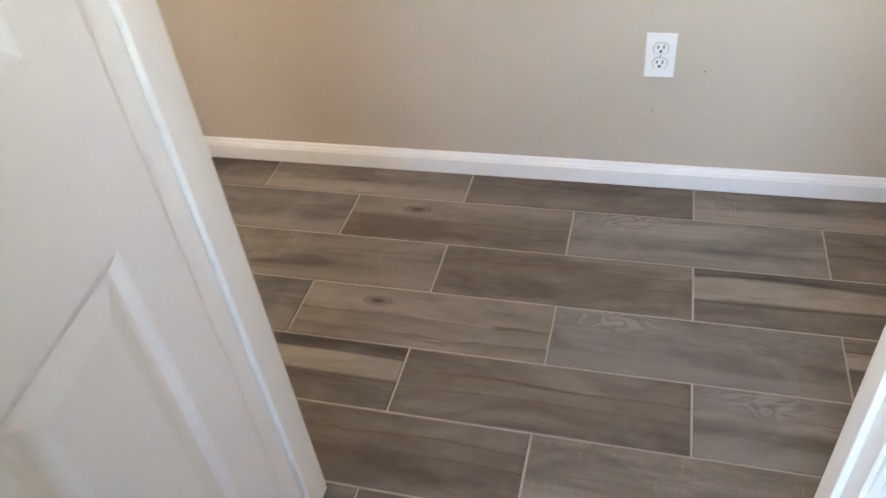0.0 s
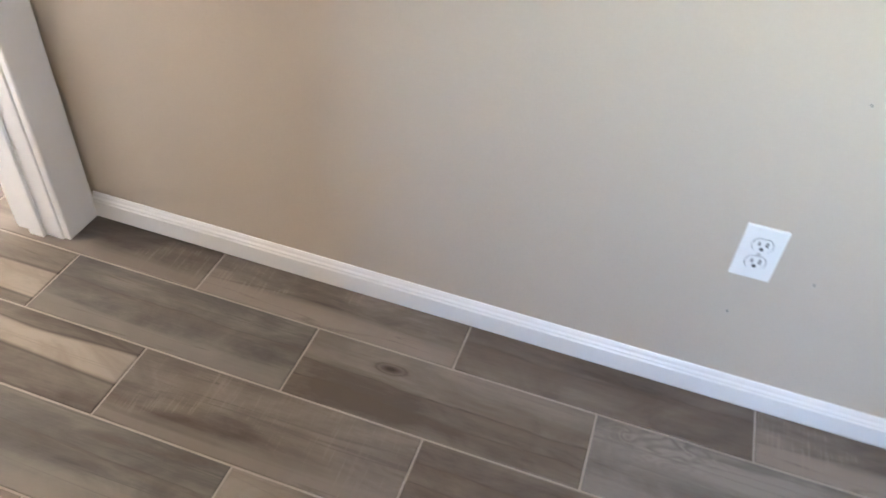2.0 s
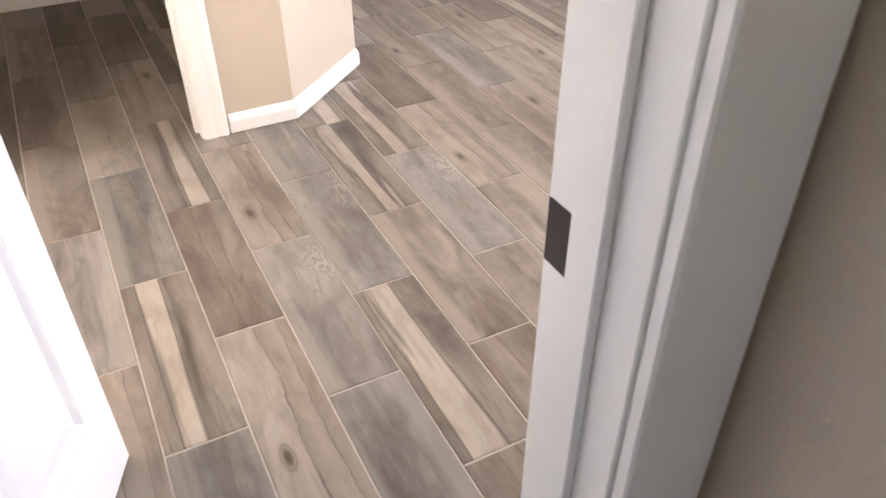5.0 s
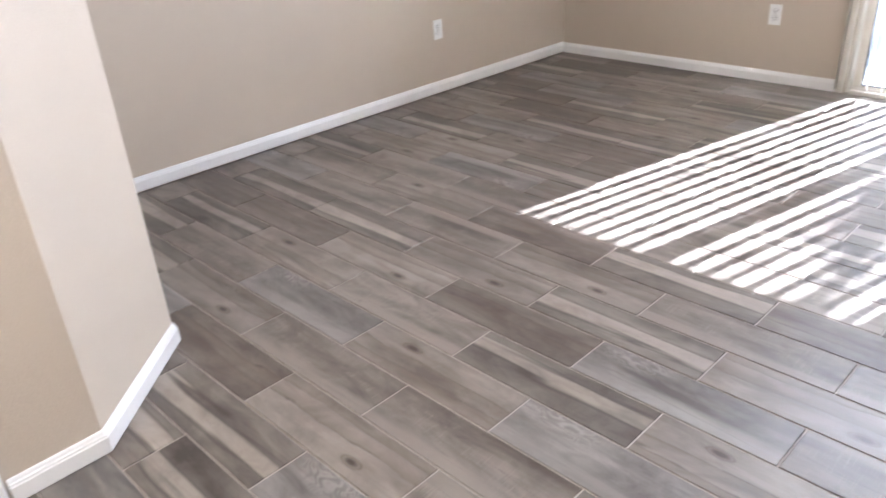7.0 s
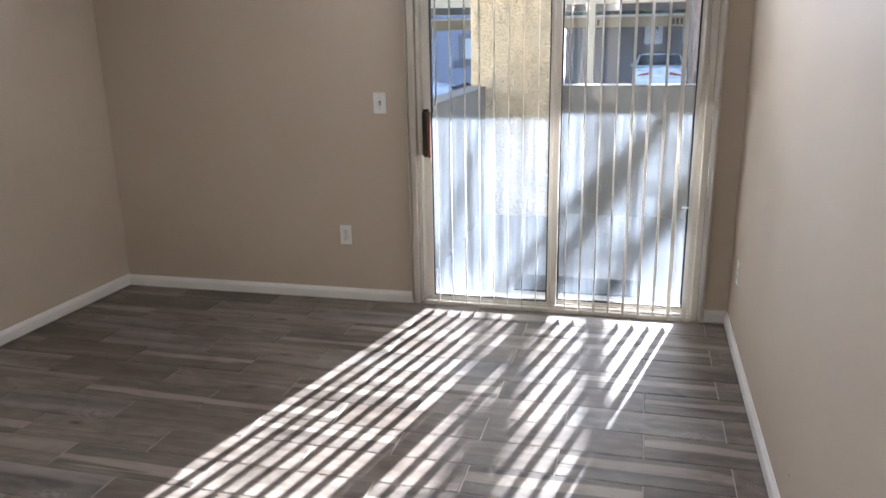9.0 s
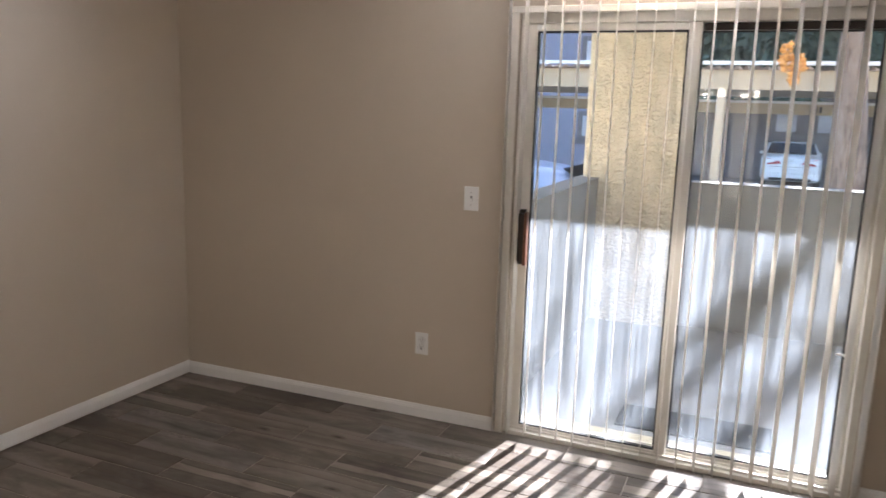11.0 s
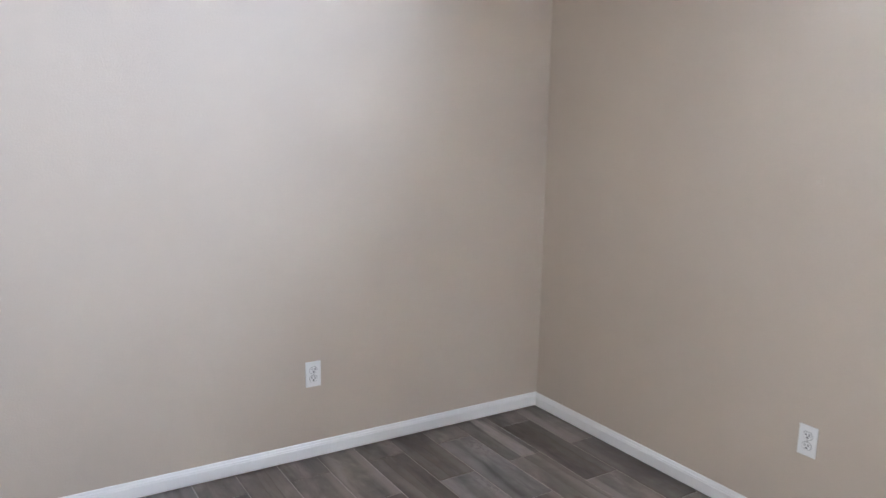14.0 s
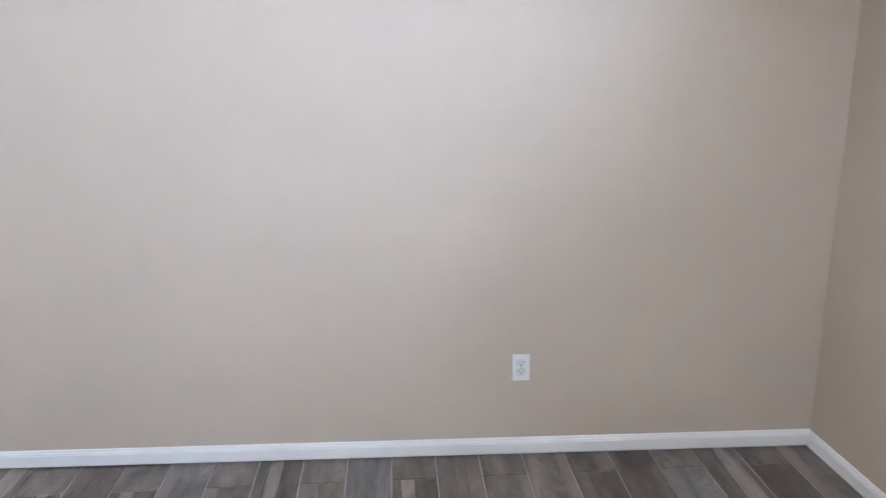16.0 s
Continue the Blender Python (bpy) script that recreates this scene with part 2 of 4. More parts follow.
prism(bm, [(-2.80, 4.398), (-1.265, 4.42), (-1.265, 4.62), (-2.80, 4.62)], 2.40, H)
wall_s = structure("wall_north", bm, WALL, "beige painted wall around the patio sliding door", "wall")
# closet wall with its cut corner
bm = prism(bmesh.new(), [(-3.165, -0.08), (-3.165, 0.243), (-3.50, 0.62), (-4.84, 0.62), (-4.84, 0.50), (-3.56, 0.50), (-3.285, 0.19), (-3.285, -0.08)], 0, H)
prism(bm, [(-3.285, -2.4), (-3.165, -2.4), (-3.165, -0.88), (-3.285, -0.88)], 0, H)
prism(bm, [(-3.285, -0.88), (-3.165, -0.88), (-3.165, -0.08), (-3.285, -0.08)], 2.05, H)
wall_k = structure("wall_closet", bm, WALL, "beige wall end with a chamfered corner beside a doorway", "wall")
wall_f = structure("wall_south", boxes(((-4.87, -1.87, 0), (-1.112, -1.75, H))), WALL, "beige painted wall closing the hall", "wall")
# unseen openings: the first room's window, and one made for the passage fill
wall_z = structure("wall_bedroom_back", boxes(((-0.985, -3.5, 0), (-0.60, -3.38, H)), ((0.70, -3.5, 0), (1.75, -3.38, H)), ((-0.60, -3.5, 0), (0.70, -3.38, 0.9)), ((-0.60, -3.5, 2.0), (0.70, -3.38, H)), ((1.75, -3.5, 0), (1.87, -0.80, H)), ((1.75, -0.30, 0), (1.87, 0.12, H)), ((1.75, -0.80, 0), (1.87, -0.30, 1.2)), ((1.75, -0.80, 1.5), (1.87, -0.30, H)), ((-1.112, -3.5, 0), (-0.985, -1.75, H))), WALL, "plain beige walls closing the first room", "wall")
ceiling = structure("ceiling", boxes(((-5.02, -3.5, H), (1.87, 4.62, H + 0.1))), CEIL, "plain white ceiling", "ceiling")
slab = structure("floor", boxes(((-5.02, -3.5, -0.12), (1.87, 4.62, -0.0028))), GROUT, "light grout bed under wood-look plank tiles", "floor")


# ---------------------------------------------------------------- slider, blinds
slider = thing("sliding_door", (-2.03, 4.48, 0), "ivory aluminium two-panel patio sliding door, closed, with dusty glass", "sliding door")
SX, SY = -2.03, 4.48


def sbar(name, x0, x1, y0, y1, z0, z1, parent, material=ALU, label="", bevel=0.003):
    return part(name, box(bmesh.new(), (x0 - SX, y0 - SY, z0), (x1 - SX, y1 - SY, z1), bevel), material, parent, label)


# outer frame, with a stepped sill track
sbar("frame_jamb", -2.800, -2.768, 4.425, 4.56, 0.0, 2.03, slider)
sbar("frame_jamb", -1.295, -1.262, 4.425, 4.56, 0.0, 2.03, slider)
sbar("frame_head", -2.768, -1.295, 4.425, 4.56, 1.962, 2.03, slider)
bm = box(bmesh.new(), (-2.768 - SX, 4.40 - SY, 0.0), (-1.295 - SX, 4.57 - SY, 0.022), 0.002)
for y in (4.425, 4.472, 4.53):
    box(bm, (-2.768 - SX, y - SY, 0.022), (-1.295 - SX, y + 0.006 - SY, 0.034))
part("sill_track", bm, ALU, slider)


def panel(name, x0, x1, y, stile_l, stile_r, metal, label):
    """One framed pane; y is the middle of its depth."""
    d = 0.016
    p = sbar(name, x0, x0 + stile_l, y - d, y + d, 0.024, 1.962, slider, metal, label)
    sbar("stile", x1 - stile_r, x1, y - d, y + d, 0.024, 1.962, p, metal)
    sbar("rail", x0 + stile_l, x1 - stile_r, y - d, y + d, 0.024, 0.046, p, metal)
    sbar("rail", x0 + stile_l, x1 - stile_r, y - d, y + d, 1.93, 1.962, p, metal)
    g = bmesh.new()
    gx0, gx1, gz0, gz1 = x0 + stile_l - SX, x1 - stile_r - SX, 0.046, 1.93
    for lo, hi in (((gx0, -0.012, gz0), (gx0 + 0.007, 0.012, gz1)), ((gx1 - 0.007, -0.012, gz0), (gx1, 0.012, gz1)),
                   ((gx0, -0.012, gz0), (gx1, 0.012, gz0 + 0.007)), ((gx0, -0.012, gz1 - 0.007), (gx1, 0.012, gz1))):
        box(g, (lo[0], lo[1] + y - SY, lo[2]), (hi[0], hi[1] + y - SY, hi[2]))
    part("gasket", g, GASKET, p, "black rubber glazing gasket")
    pane = sbar("pane", gx0 + SX, gx1 + SX, y - 0.002, y + 0.002, gz0, gz1, p, GLASS, "dusty clear glass pane", bevel=0)
    pane.visible_shadow = False
    return p


left_panel = panel("sliding_panel", -2.768, -2.020, 4.452, 0.042, 0.052, ALU, "ivory aluminium sliding panel")
right_panel = panel("fixed_panel", -2.060, -1.295, 4.503, 0.038, 0.045, ALU, "ivory aluminium fixed panel with a dark head rail")
sbar("head_shadow_rail", -2.015, -1.342, 4.470, 4.4865, 1.931, 1.961, right_panel, BRONZE, "dark bronze head rail")
# handle
handle = sbar("handle_plate", -2.764, -2.736, 4.404, 4.436, 0.86, 1.12, left_panel, BRONZE, "dark metal handle plate", bevel=0.002)
# backlit front of the wooden pull: its shade is put in as dark bronze
bm = box(bmesh.new(), (-2.760 - SX, 4.380 - SY, 0.875), (-2.732 - SX, 4.4035 - SY, 1.105), 0.004, 2)
part("grip", bm, BRONZE, handle, "front of the wooden pull, coloured dark for its shade")
# the same pull's sunlit side, a separate strip in wood colour
bm = box(bmesh.new(), (-2.7315 - SX, 4.376 - SY, 0.860), (-2.716 - SX, 4.408 - SY, 1.112), 0.003, 2)
part("grip_cheek", bm, WOODH, handle, "reddish brown side of the wooden pull, kept apart as its sunlit face")
bm = bmesh.new()
for z in (0.90, 1.08):
    tube(bm, (-2.735 - SX, 4.40 - SY, z), (-2.735 - SX, 4.43 - SY, z), 0.006, n=10)
part("standoff", bm, BRONZE, handle)

part("clip", box(bmesh.new(), (-1.375 - SX, 4.480 - SY, 0.605), (-1.340 - SX, 4.487 - SY, 0.615), 0.002), PLATE, right_panel, "small white plastic clip")
part("bumper", tube(bmesh.new(), (-2.715 - SX, 4.425 - SY, 1.946), (-2.715 - SX, 4.436 - SY, 1.946), 0.012, n=16), PLATE, left_panel, "round white rubber bumper")
# drywall return strips beside the slider
structure("trim_slider", boxes(((-2.838, 4.392, 0), (-2.802, 4.4085, 2.005)), ((-1.260, 4.402, 0), (-1.228, 4.4185, 2.005)), ((-2.838, 4.392, 2.005), (-1.228, 4.409, 2.035)), bevel=0.003),
          ALU, "ivory painted trim around the patio door", "trim")

# vertical blind, vanes turned edge-on
blind = thing("vertical_blind", (-2.03, 4.345, 2.17), "off-white vertical blind, vanes turned open, hanging before the patio door", "blind")
# headrail out of view, made deep to screen the vanes from the lamp above
part("headrail", box(bmesh.new(), (-0.86, -0.046, 0), (0.86, 0.044, 0.032), 0.004), VANE, blind)
part("valance", box(bmesh.new(), (-0.87, -0.055, -0.012), (0.87, -0.047, 0.034), 0.003), VANE, blind, "off-white valance board")
for k in range(21):
    x = -2.672 + 0.0785 * k if k < 18 else (-1.255, -2.832, -2.756)[k - 18]
    a = radians(98 + random.uniform(-2.5, 2.5))
    bm = bmesh.new()
    n = 6
    cols = []
    for j in range(n + 1):
        u = (j / n - 0.5) * 0.089
        bow = 0.0025 * (1 - (2 * u / 0.089) ** 2)
        px, py = u * math.cos(a) - bow * math.sin(a), u * math.sin(a) + bow * math.cos(a)
        cols.append((px, py))
    rows_v = [[bm.verts.new((x + 2.03 + px + (0.004 if side else 0) * 0.25, py + 0.01, z)) for px, py in cols] for side in (0, 1) for z in (-2.138, -0.012)]
    for s0 in (0, 2):
        for j in range(n):
            bm.faces.new((rows_v[s0][j], rows_v[s0][j + 1], rows_v[s0 + 1][j + 1], rows_v[s0 + 1][j]))
    for j in range(n):
        bm.faces.new((rows_v[0][j], rows_v[0][j + 1], rows_v[2][j + 1], rows_v[2][j]))
        bm.faces.new((rows_v[1][j], rows_v[1][j + 1], rows_v[3][j + 1], rows_v[3][j]))
    for j in (0, n):
        bm.faces.new((rows_v[0][j], rows_v[1][j], rows_v[3][j], rows_v[2][j]))
    bmesh.ops.recalc_face_normals(bm, faces=bm.faces)
    part("vane", bm, VANE, blind, smooth=True)



# ---------------------------------------------------------------- baseboards
BASE = [(0, 0), (0.014, 0), (0.014, 0.046), (0.0115, 0.050), (0.0115, 0.054), (0.008, 0.058), (0.006, 0.064), (0.003, 0.068), (0, 0.068)]


def baseboard(p0, p1, out, m0=0.0, m1=0.0, gap=0.0035):
    """A run of baseboard; gap is the open joint left under it."""
    bm = run(bmesh.new(), BASE, (*p0, gap), (*p1, gap), (*out, 0), m0=m0, m1=m1)
    return structure("baseboard", bm, TRIM, "white moulded baseboard along the wall", "baseboard")


def wall_normal(p0, p1):
    d = (Vector(p1) - Vector(p0)).normalized()
    return (d.y, -d.x)


baseboard((-0.967, 0.012), (1.75, 0.012), (0, -1))
baseboard((-0.985, -1.048), (-0.130, -1.048), (0, 1))
baseboard((0.815, -1.048), (1.75, -1.048), (0, 1))
baseboard((RX, -0.02), (RX, 4.42), (-1, 0), m1=1)
baseboard((-4.82, 0.75), (XL, YS), wall_normal((-4.82, 0.75), (XL, YS)), m1=0.95, gap=0.009)
baseboard((-4.87, -1.75), (-4.87, 0.30), (1, 0))
baseboard((XL, YS), (-2.84, 4.397), wall_normal((XL, YS), (-2.84, 4.397)), m0=1.0)
baseboard((-1.226, 4.42), (RX, 4.42), (0, -1), m1=1)
ch0, ch1 = (-3.165, 0.243), (-3.50, 0.62)
nx, ny = (Vector((0.62 - 0.243, 3.50 - 3.165))).normalized()
baseboard((-3.165, 0.004), ch0, (1, 0), m1=-0.36)
baseboard(ch0, ch1, (nx, ny), m0=-0.36, m1=-0.36)
baseboard(ch1, (-4.82, 0.62), (0, 1), m0=-0.36)


# ---------------------------------------------------------------- doors and their frames
def door_leaf(name, hinge, free, face, knob_side, label):
    """A hollow moulded six-panel door from its hinge foot to its free foot (plan points); face: the side of the line its thickness grows to."""
    hinge, free = Vector(hinge), Vector(free)
    w, h, t, z0 = (free - hinge).length, 2.02, 0.035, 0.012
    d = (free - hinge).normalized()
    n = Vector((-d.y, d.x)) * face
    m = Matrix(((d.x, n.x, 0, hinge.x), (d.y, n.y, 0, hinge.y), (0, 0, 1, z0), (0, 0, 0, 1)))
    sx, mid = 0.098, 0.10
    pw = (w - 2 * sx - mid) / 2
    xs = [0, sx, sx + pw, sx + pw + mid, w - sx, w]
    zs = [0, 0.215, 0.79, 1.008, 1.60, 1.705, 1.90, h]
    dep = 0.009
    bm = bmesh.new()
    # core and the raised stiles and rails on both faces
    box(bm, (0.001, dep, 0.001), (w - 0.001, t - dep, h - 0.001))
    for y0, y1 in ((0, dep), (t - dep, t)):
        for k in (0, 2, 4):
            box(bm, (xs[k], y0, 0), (xs[k + 1], y1, h))
        for k in (0, 2, 4, 6):
            for a in (1, 3):
                box(bm, (xs[a], y0, zs[k]), (xs[a + 1], y1, zs[k + 1]))
    leaf = new(name, mesh_of(name, bm, DOOR))
    leaf.matrix_basis = m
    tagged(leaf, label, "door", kind="structure")
    for k in (1, 3, 5):
        for a in (1, 3):
            for side in (0, 1):
                bm = bmesh.new()
                rings = []
                for inset, y in ((0, 0.0005), (0.004, 0.0015), (0.016, dep - 0.001), (0.024, dep - 0.001), (0.050, 0.0025), (0.054, 0.002)):
                    yy = y if side == 0 else t - y
                    x0, x1, q0, q1 = xs[a] + inset, xs[a + 1] - inset, zs[k] + inset, zs[k + 1] - inset
                    rings.append([bm.verts.new(c) for c in ((x0, yy, q0), (x1, yy, q0), (x1, yy, q1), (x0, yy, q1))])
                for r0, r1 in zip(rings, rings[1:]):
                    for j in range(4):
                        bm.faces.new((r0[j], r0[(j + 1) % 4], r1[(j + 1) % 4], r1[j]))
                bm.faces.new(rings[-1])
                bmesh.ops.recalc_face_normals(bm, faces=bm.faces)
                part("panel", bm, DOOR, leaf)
    for side in (0, 1):
        bm = bmesh.new()
        y0, s = (0, -1) if side == 0 else (t, 1)
        tube(bm, (w - 0.06, y0, 0.92), (w - 0.06, y0 + s * 0.008, 0.92), 0.032, 0.030, 20)
        tube(bm, (w - 0.06, y0 + s * 0.008, 0.92), (w - 0.06, y0 + s * 0.035, 0.92), 0.012, 0.014, 14)
        bmesh.ops.create_uvsphere(bm, u_segments=16, v_segments=10, radius=0.027, matrix=Matrix.Translation((w - 0.06, y0 + s * 0.05, 0.92)) @ Matrix.Diagonal((1, 0.75, 1, 1)))
        part("door_knob", bm, STEEL, leaf, "brushed steel door knob", smooth=True)
    for z in (0.25, 1.02, 1.78):
        bm = tube(bmesh.new(), (-0.004, t + 0.004, z - 0.045), (-0.004, t + 0.004, z + 0.045), 0.005, n=10)
        part("hinge", bm, STEEL, leaf, "steel hinge barrel")
    return leaf


CAS = [(0, 0), (0.010, 0), (0.014, 0.006), (0.014, 0.030), (0.0115, 0.034), (0.0115, 0.040), (0.016, 0.046), (0.016, 0.056), (0.012, 0.060), (0, 0.060)]


def casing_leg(parent, foot, top, out, across, width=0.060):
    """A moulded casing board from foot to top; across points away from the opening."""
    prof = [(o, u * width / 0.060) for o, u in CAS]
    bm = run(bmesh.new(), prof, foot, top, out, up=across)
    return part("casing", bm, TRIM, parent)


# doorway between the first room and the passage
C0, C1 = -0.060, 0.762
frame_c = thing("door_frame", (0.335, -1.10, 0), "white painted door frame with moulded casing", "door frame")
tagged(frame_c, kind="structure")


def at_frame(parent, lo, hi, name="jamb", bevel=0.0015, material=TRIM, label=""):
    o = parent.matrix_basis.translation
    return part(name, box(bmesh.new(), [a - b for a, b in zip(lo, o)], [a - b for a, b in zip(hi, o)], bevel), material, parent, label)


for x0, x1, s0, s1 in ((C0 - 0.019, C0, C0, C0 + 0.011), (C1, C1 + 0.019, C1 - 0.011, C1)):
    at_frame(frame_c, (x0, -1.162, 0), (x1, -1.046, 2.06))
    at_frame(frame_c, (s0, -1.120, 0), (s1, -1.084, 2.04), "stop")
at_frame(frame_c, (C0 - 0.019, -1.162, 2.04), (C1 + 0.019, -1.046, 2.059), "head_jamb")
o = frame_c.matrix_basis.translation
for y, out in ((-1.048, 1), (-1.16, -1)):
    for x, s in ((C0 - 0.006, -1), (C1 + 0.006, 1)):
        casing_leg(frame_c, Vector((x, y, 0)) - o, Vector((x, y, 2.11)) - o, (0, out, 0), (s, 0, 0))
    casing_leg(frame_c, Vector((C0 - 0.006, y, 2.05)) - o, Vector((C1 + 0.006, y, 2.05)) - o, (0, out, 0), (0, 0, 1))
door_leaf("door_1", (C0 + 0.002, -1.164), (C0 + 0.082, -1.930), -1, 1, "open white six-panel door with moulded panels")

# doorway from the passage into the living room
D0, D1 = -0.900, -0.103
frame_b = thing("door_frame", (-1.05, -0.5, 0), "white door frame with flat casing against the corner", "door frame")
tagged(frame_b, kind="structure")
for y0, y1, s0, s1 in ((D1, D1 + 0.019, D1 - 0.011, D1), (D0 - 0.019, D0, D0, D0 + 0.011)):
    at_frame(frame_b, (-1.113, y0, 0), (-0.984, y1, 2.06))
    at_frame(frame_b, (-1.070, s0, 0), (-1.030, s1, 2.04), "stop")
at_frame(frame_b, (-1.113, D0 - 0.019, 2.04), (-0.984, D1 + 0.019, 2.059), "head_jamb")
at_frame(frame_b, (-0.985, D1 + 0.004, 0), (-0.966, 0.005, 2.11), "casing", 0.003)
o = frame_b.matrix_basis.translation
casing_leg(frame_b, Vector((-0.985, D0 - 0.006, 0)) - o, Vector((-0.985, D0 - 0.006, 2.11)) - o, (1, 0, 0), (0, -1, 0))
casing_leg(frame_b, Vector((-0.985, D0 - 0.006, 2.05)) - o, Vector((-0.985, D1 + 0.004, 2.05)) - o, (1, 0, 0), (0, 0, 1))
for y, s in ((D1 + 0.006, 1), (D0 - 0.006, -1)):
    casing_leg(frame_b, Vector((RX, y, 0)) - o, Vector((RX, y, 2.11)) - o, (-1, 0, 0), (0, s, 0))
casing_leg(frame_b, Vector((RX, D0 - 0.006, 2.05)) - o, Vector((RX, D1 + 0.006, 2.05)) - o, (-1, 0, 0), (0, 0, 1))
at_frame(frame_b, (-1.112, D1 - 0.0015, 0.89), (-1.078, D1 + 0.001, 0.955), "strike_plate", 0.0, BRONZE, "dark bronze strike plate")
door_leaf("door_2", (-1.113, D0 + 0.02), (-1.868, -0.552), 1, 1, "open white six-panel door lit by daylight")

# closet doorway beside the chamfered corner
E0, E1 = -0.88, -0.098
frame_d = thing("door_frame", (-3.225, -0.49, 0), "white door frame of the dark side room", "door frame")
tagged(frame_d, kind="structure")
for y0, y1, s0, s1 in ((E1, E1 + 0.019, E1 - 0.011, E1), (E0 - 0.019, E0, E0, E0 + 0.011)):
    at_frame(frame_d, (-3.287, y0, 0), (-3.163, y1, 2.06))
    at_frame(frame_d, (-3.250, s0, 0), (-3.215, s1, 2.04), "stop")
at_frame(frame_d, (-3.287, E0 - 0.019, 2.04), (-3.163, E1 + 0.019, 2.059), "head_jamb")
o = frame_d.matrix_basis.translation
for y, s in ((E1 + 0.006, 1), (E0 - 0.006, -1)):
    casing_leg(frame_d, Vector((-3.165, y, 0)) - o, Vector((-3.165, y, 2.11)) - o, (1, 0, 0), (0, s, 0), 0.088 if s > 0 else 0.06)
casing_leg(frame_d, Vector((-3.165, E0 - 0.006, 2.05)) - o, Vector((-3.165, E1 + 0.006, 2.05)) - o, (1, 0, 0), (0, 0, 1))


# ---------------------------------------------------------------- wall plates
def on_wall(x, y, z, out):
    """A pose with its y axis into the wall's room, x along the wall, z up."""
    return Matrix.Translation((x, y, z)) @ pose(0, 0, 0, 0, 0, math.degrees(math.atan2(out[1], out[0])) - 90)


def plate_body(parent, w=0.071, h=0.1155):
    return part("plate", box(bmesh.new(), (-w / 2, 0.0, -h / 2), (w / 2, 0.0055, h / 2), 0.0022, 2), PLATE, parent)


def screw(parent, x, z, y=0.0055):
    bm = tube(bmesh.new(), (x, y - 0.001, z), (x, y + 0.0012, z), 0.0034, n=12)
    ob = part("screw", bm, STEEL, parent, "small steel screw")
    return ob


def outlet(m, label):
    ob = thing("wall_outlet", m, label, "outlet", "duplex wall outlets")
    p = plate_body(ob)
    for s in (-1, 1):
        bm = bmesh.new()
        tube(bm, (0, 0.004, s * 0.0195), (0, 0.0075, s * 0.0195), 0.0172, 0.0168, 24)
        for v in bm.verts:
            v.co.z = s * 0.0195 + max(-0.0140, min(0.0140, v.co.z - s * 0.0195))
        r = part("receptacle", bm, PLATE, p)
        bm = tube(bmesh.new(), (0, 0.004, s * 0.0195), (0, 0.0058, s * 0.0195), 0.0183, n=24)
        for v in bm.verts:
            v.co.z = s * 0.0195 + max(-0.0151, min(0.0151, v.co.z - s * 0.0195))
        part("seam", bm, SEAM, p, "grey seam round the socket face")
        bm = bmesh.new()
        box(bm, (-0.0083, 0.0070, s * 0.0195 - 0.0010), (-0.0051, 0.0082, s * 0.0195 + 0.0090))
        box(bm, (0.0051, 0.0070, s * 0.0195 + 0.0000), (0.0083, 0.0082, s * 0.0195 + 0.0080))
        tube(bm, (0, 0.0070, s * 0.0195 - 0.0070), (0, 0.0082, s * 0.0195 - 0.0070), 0.0036, n=10)
        slots = part("slots", bm, SLOT, p, "dark socket slots")
    screw(p, 0, 0)
    return ob


outlet(on_wall(0.49, 0.012, 0.390, (0, -1)), "white duplex outlet plate low on the beige wall")
lw = Vector((XL + 4.82, YS - 0.75)).normalized()
lx = -4.82 + (XL + 4.82) * (3.124 - 0.75) / (YS - 0.75)
outlet(on_wall(lx, 3.124, 0.391, (lw.y, -lw.x)), "white duplex outlet plate low on the beige wall")


def north_y(x):
    """The living room face of the north wall at x."""
    return YS + (4.398 - YS) * (x - XL) / (-2.80 - XL)


outlet(on_wall(-3.242, north_y(-3.242), 0.397, (0.021, -1)), "white duplex outlet plate low on the beige wall")
outlet(on_wall(RX, 4.12, 0.375, (-1, 0)), "white duplex outlet plate near the room corner")

switch = thing("light_switch", on_wall(-3.002, north_y(-3.002), 1.155, (0.021, -1)), "white toggle light switch beside the patio door", "light switch")
p = plate_body(switch, 0.074)
part("toggle_slot", box(bmesh.new(), (-0.0055, 0.0050, -0.0125), (0.0055, 0.0066, 0.0125), 0.0006), SEAM, p, "dark toggle slot")
bm = box(bmesh.new(), (-0.0038, 0.0055, -0.008), (0.0038, 0.018, 0.004), 0.001)
bmesh.ops.rotate(bm, verts=bm.verts, cent=(0, 0.006, 0), matrix=Matrix.Rotation(radians(-28), 3, "X"))
part("toggle", bm, PLATE, p)
for z in (-0.030, 0.030):
    screw(p, 0, z)

coax = thing("cable_plate", on_wall(RX, 1.772, 0.336, (-1, 0)), "white wall plate with a dark coaxial connector", "wall plate")
p = plate_body(coax)
bm = tube(bmesh.new(), (0, 0.0055, 0), (0, 0.016, 0), 0.0048, n=12)
tube(bm, (0, 0.0055, 0), (0, 0.0085, 0), 0.0075, n=6)
part("connector", bm, BRONZE, p, "dark threaded connector")
for z in (-0.030, 0.030):
    screw(p, 0, z)

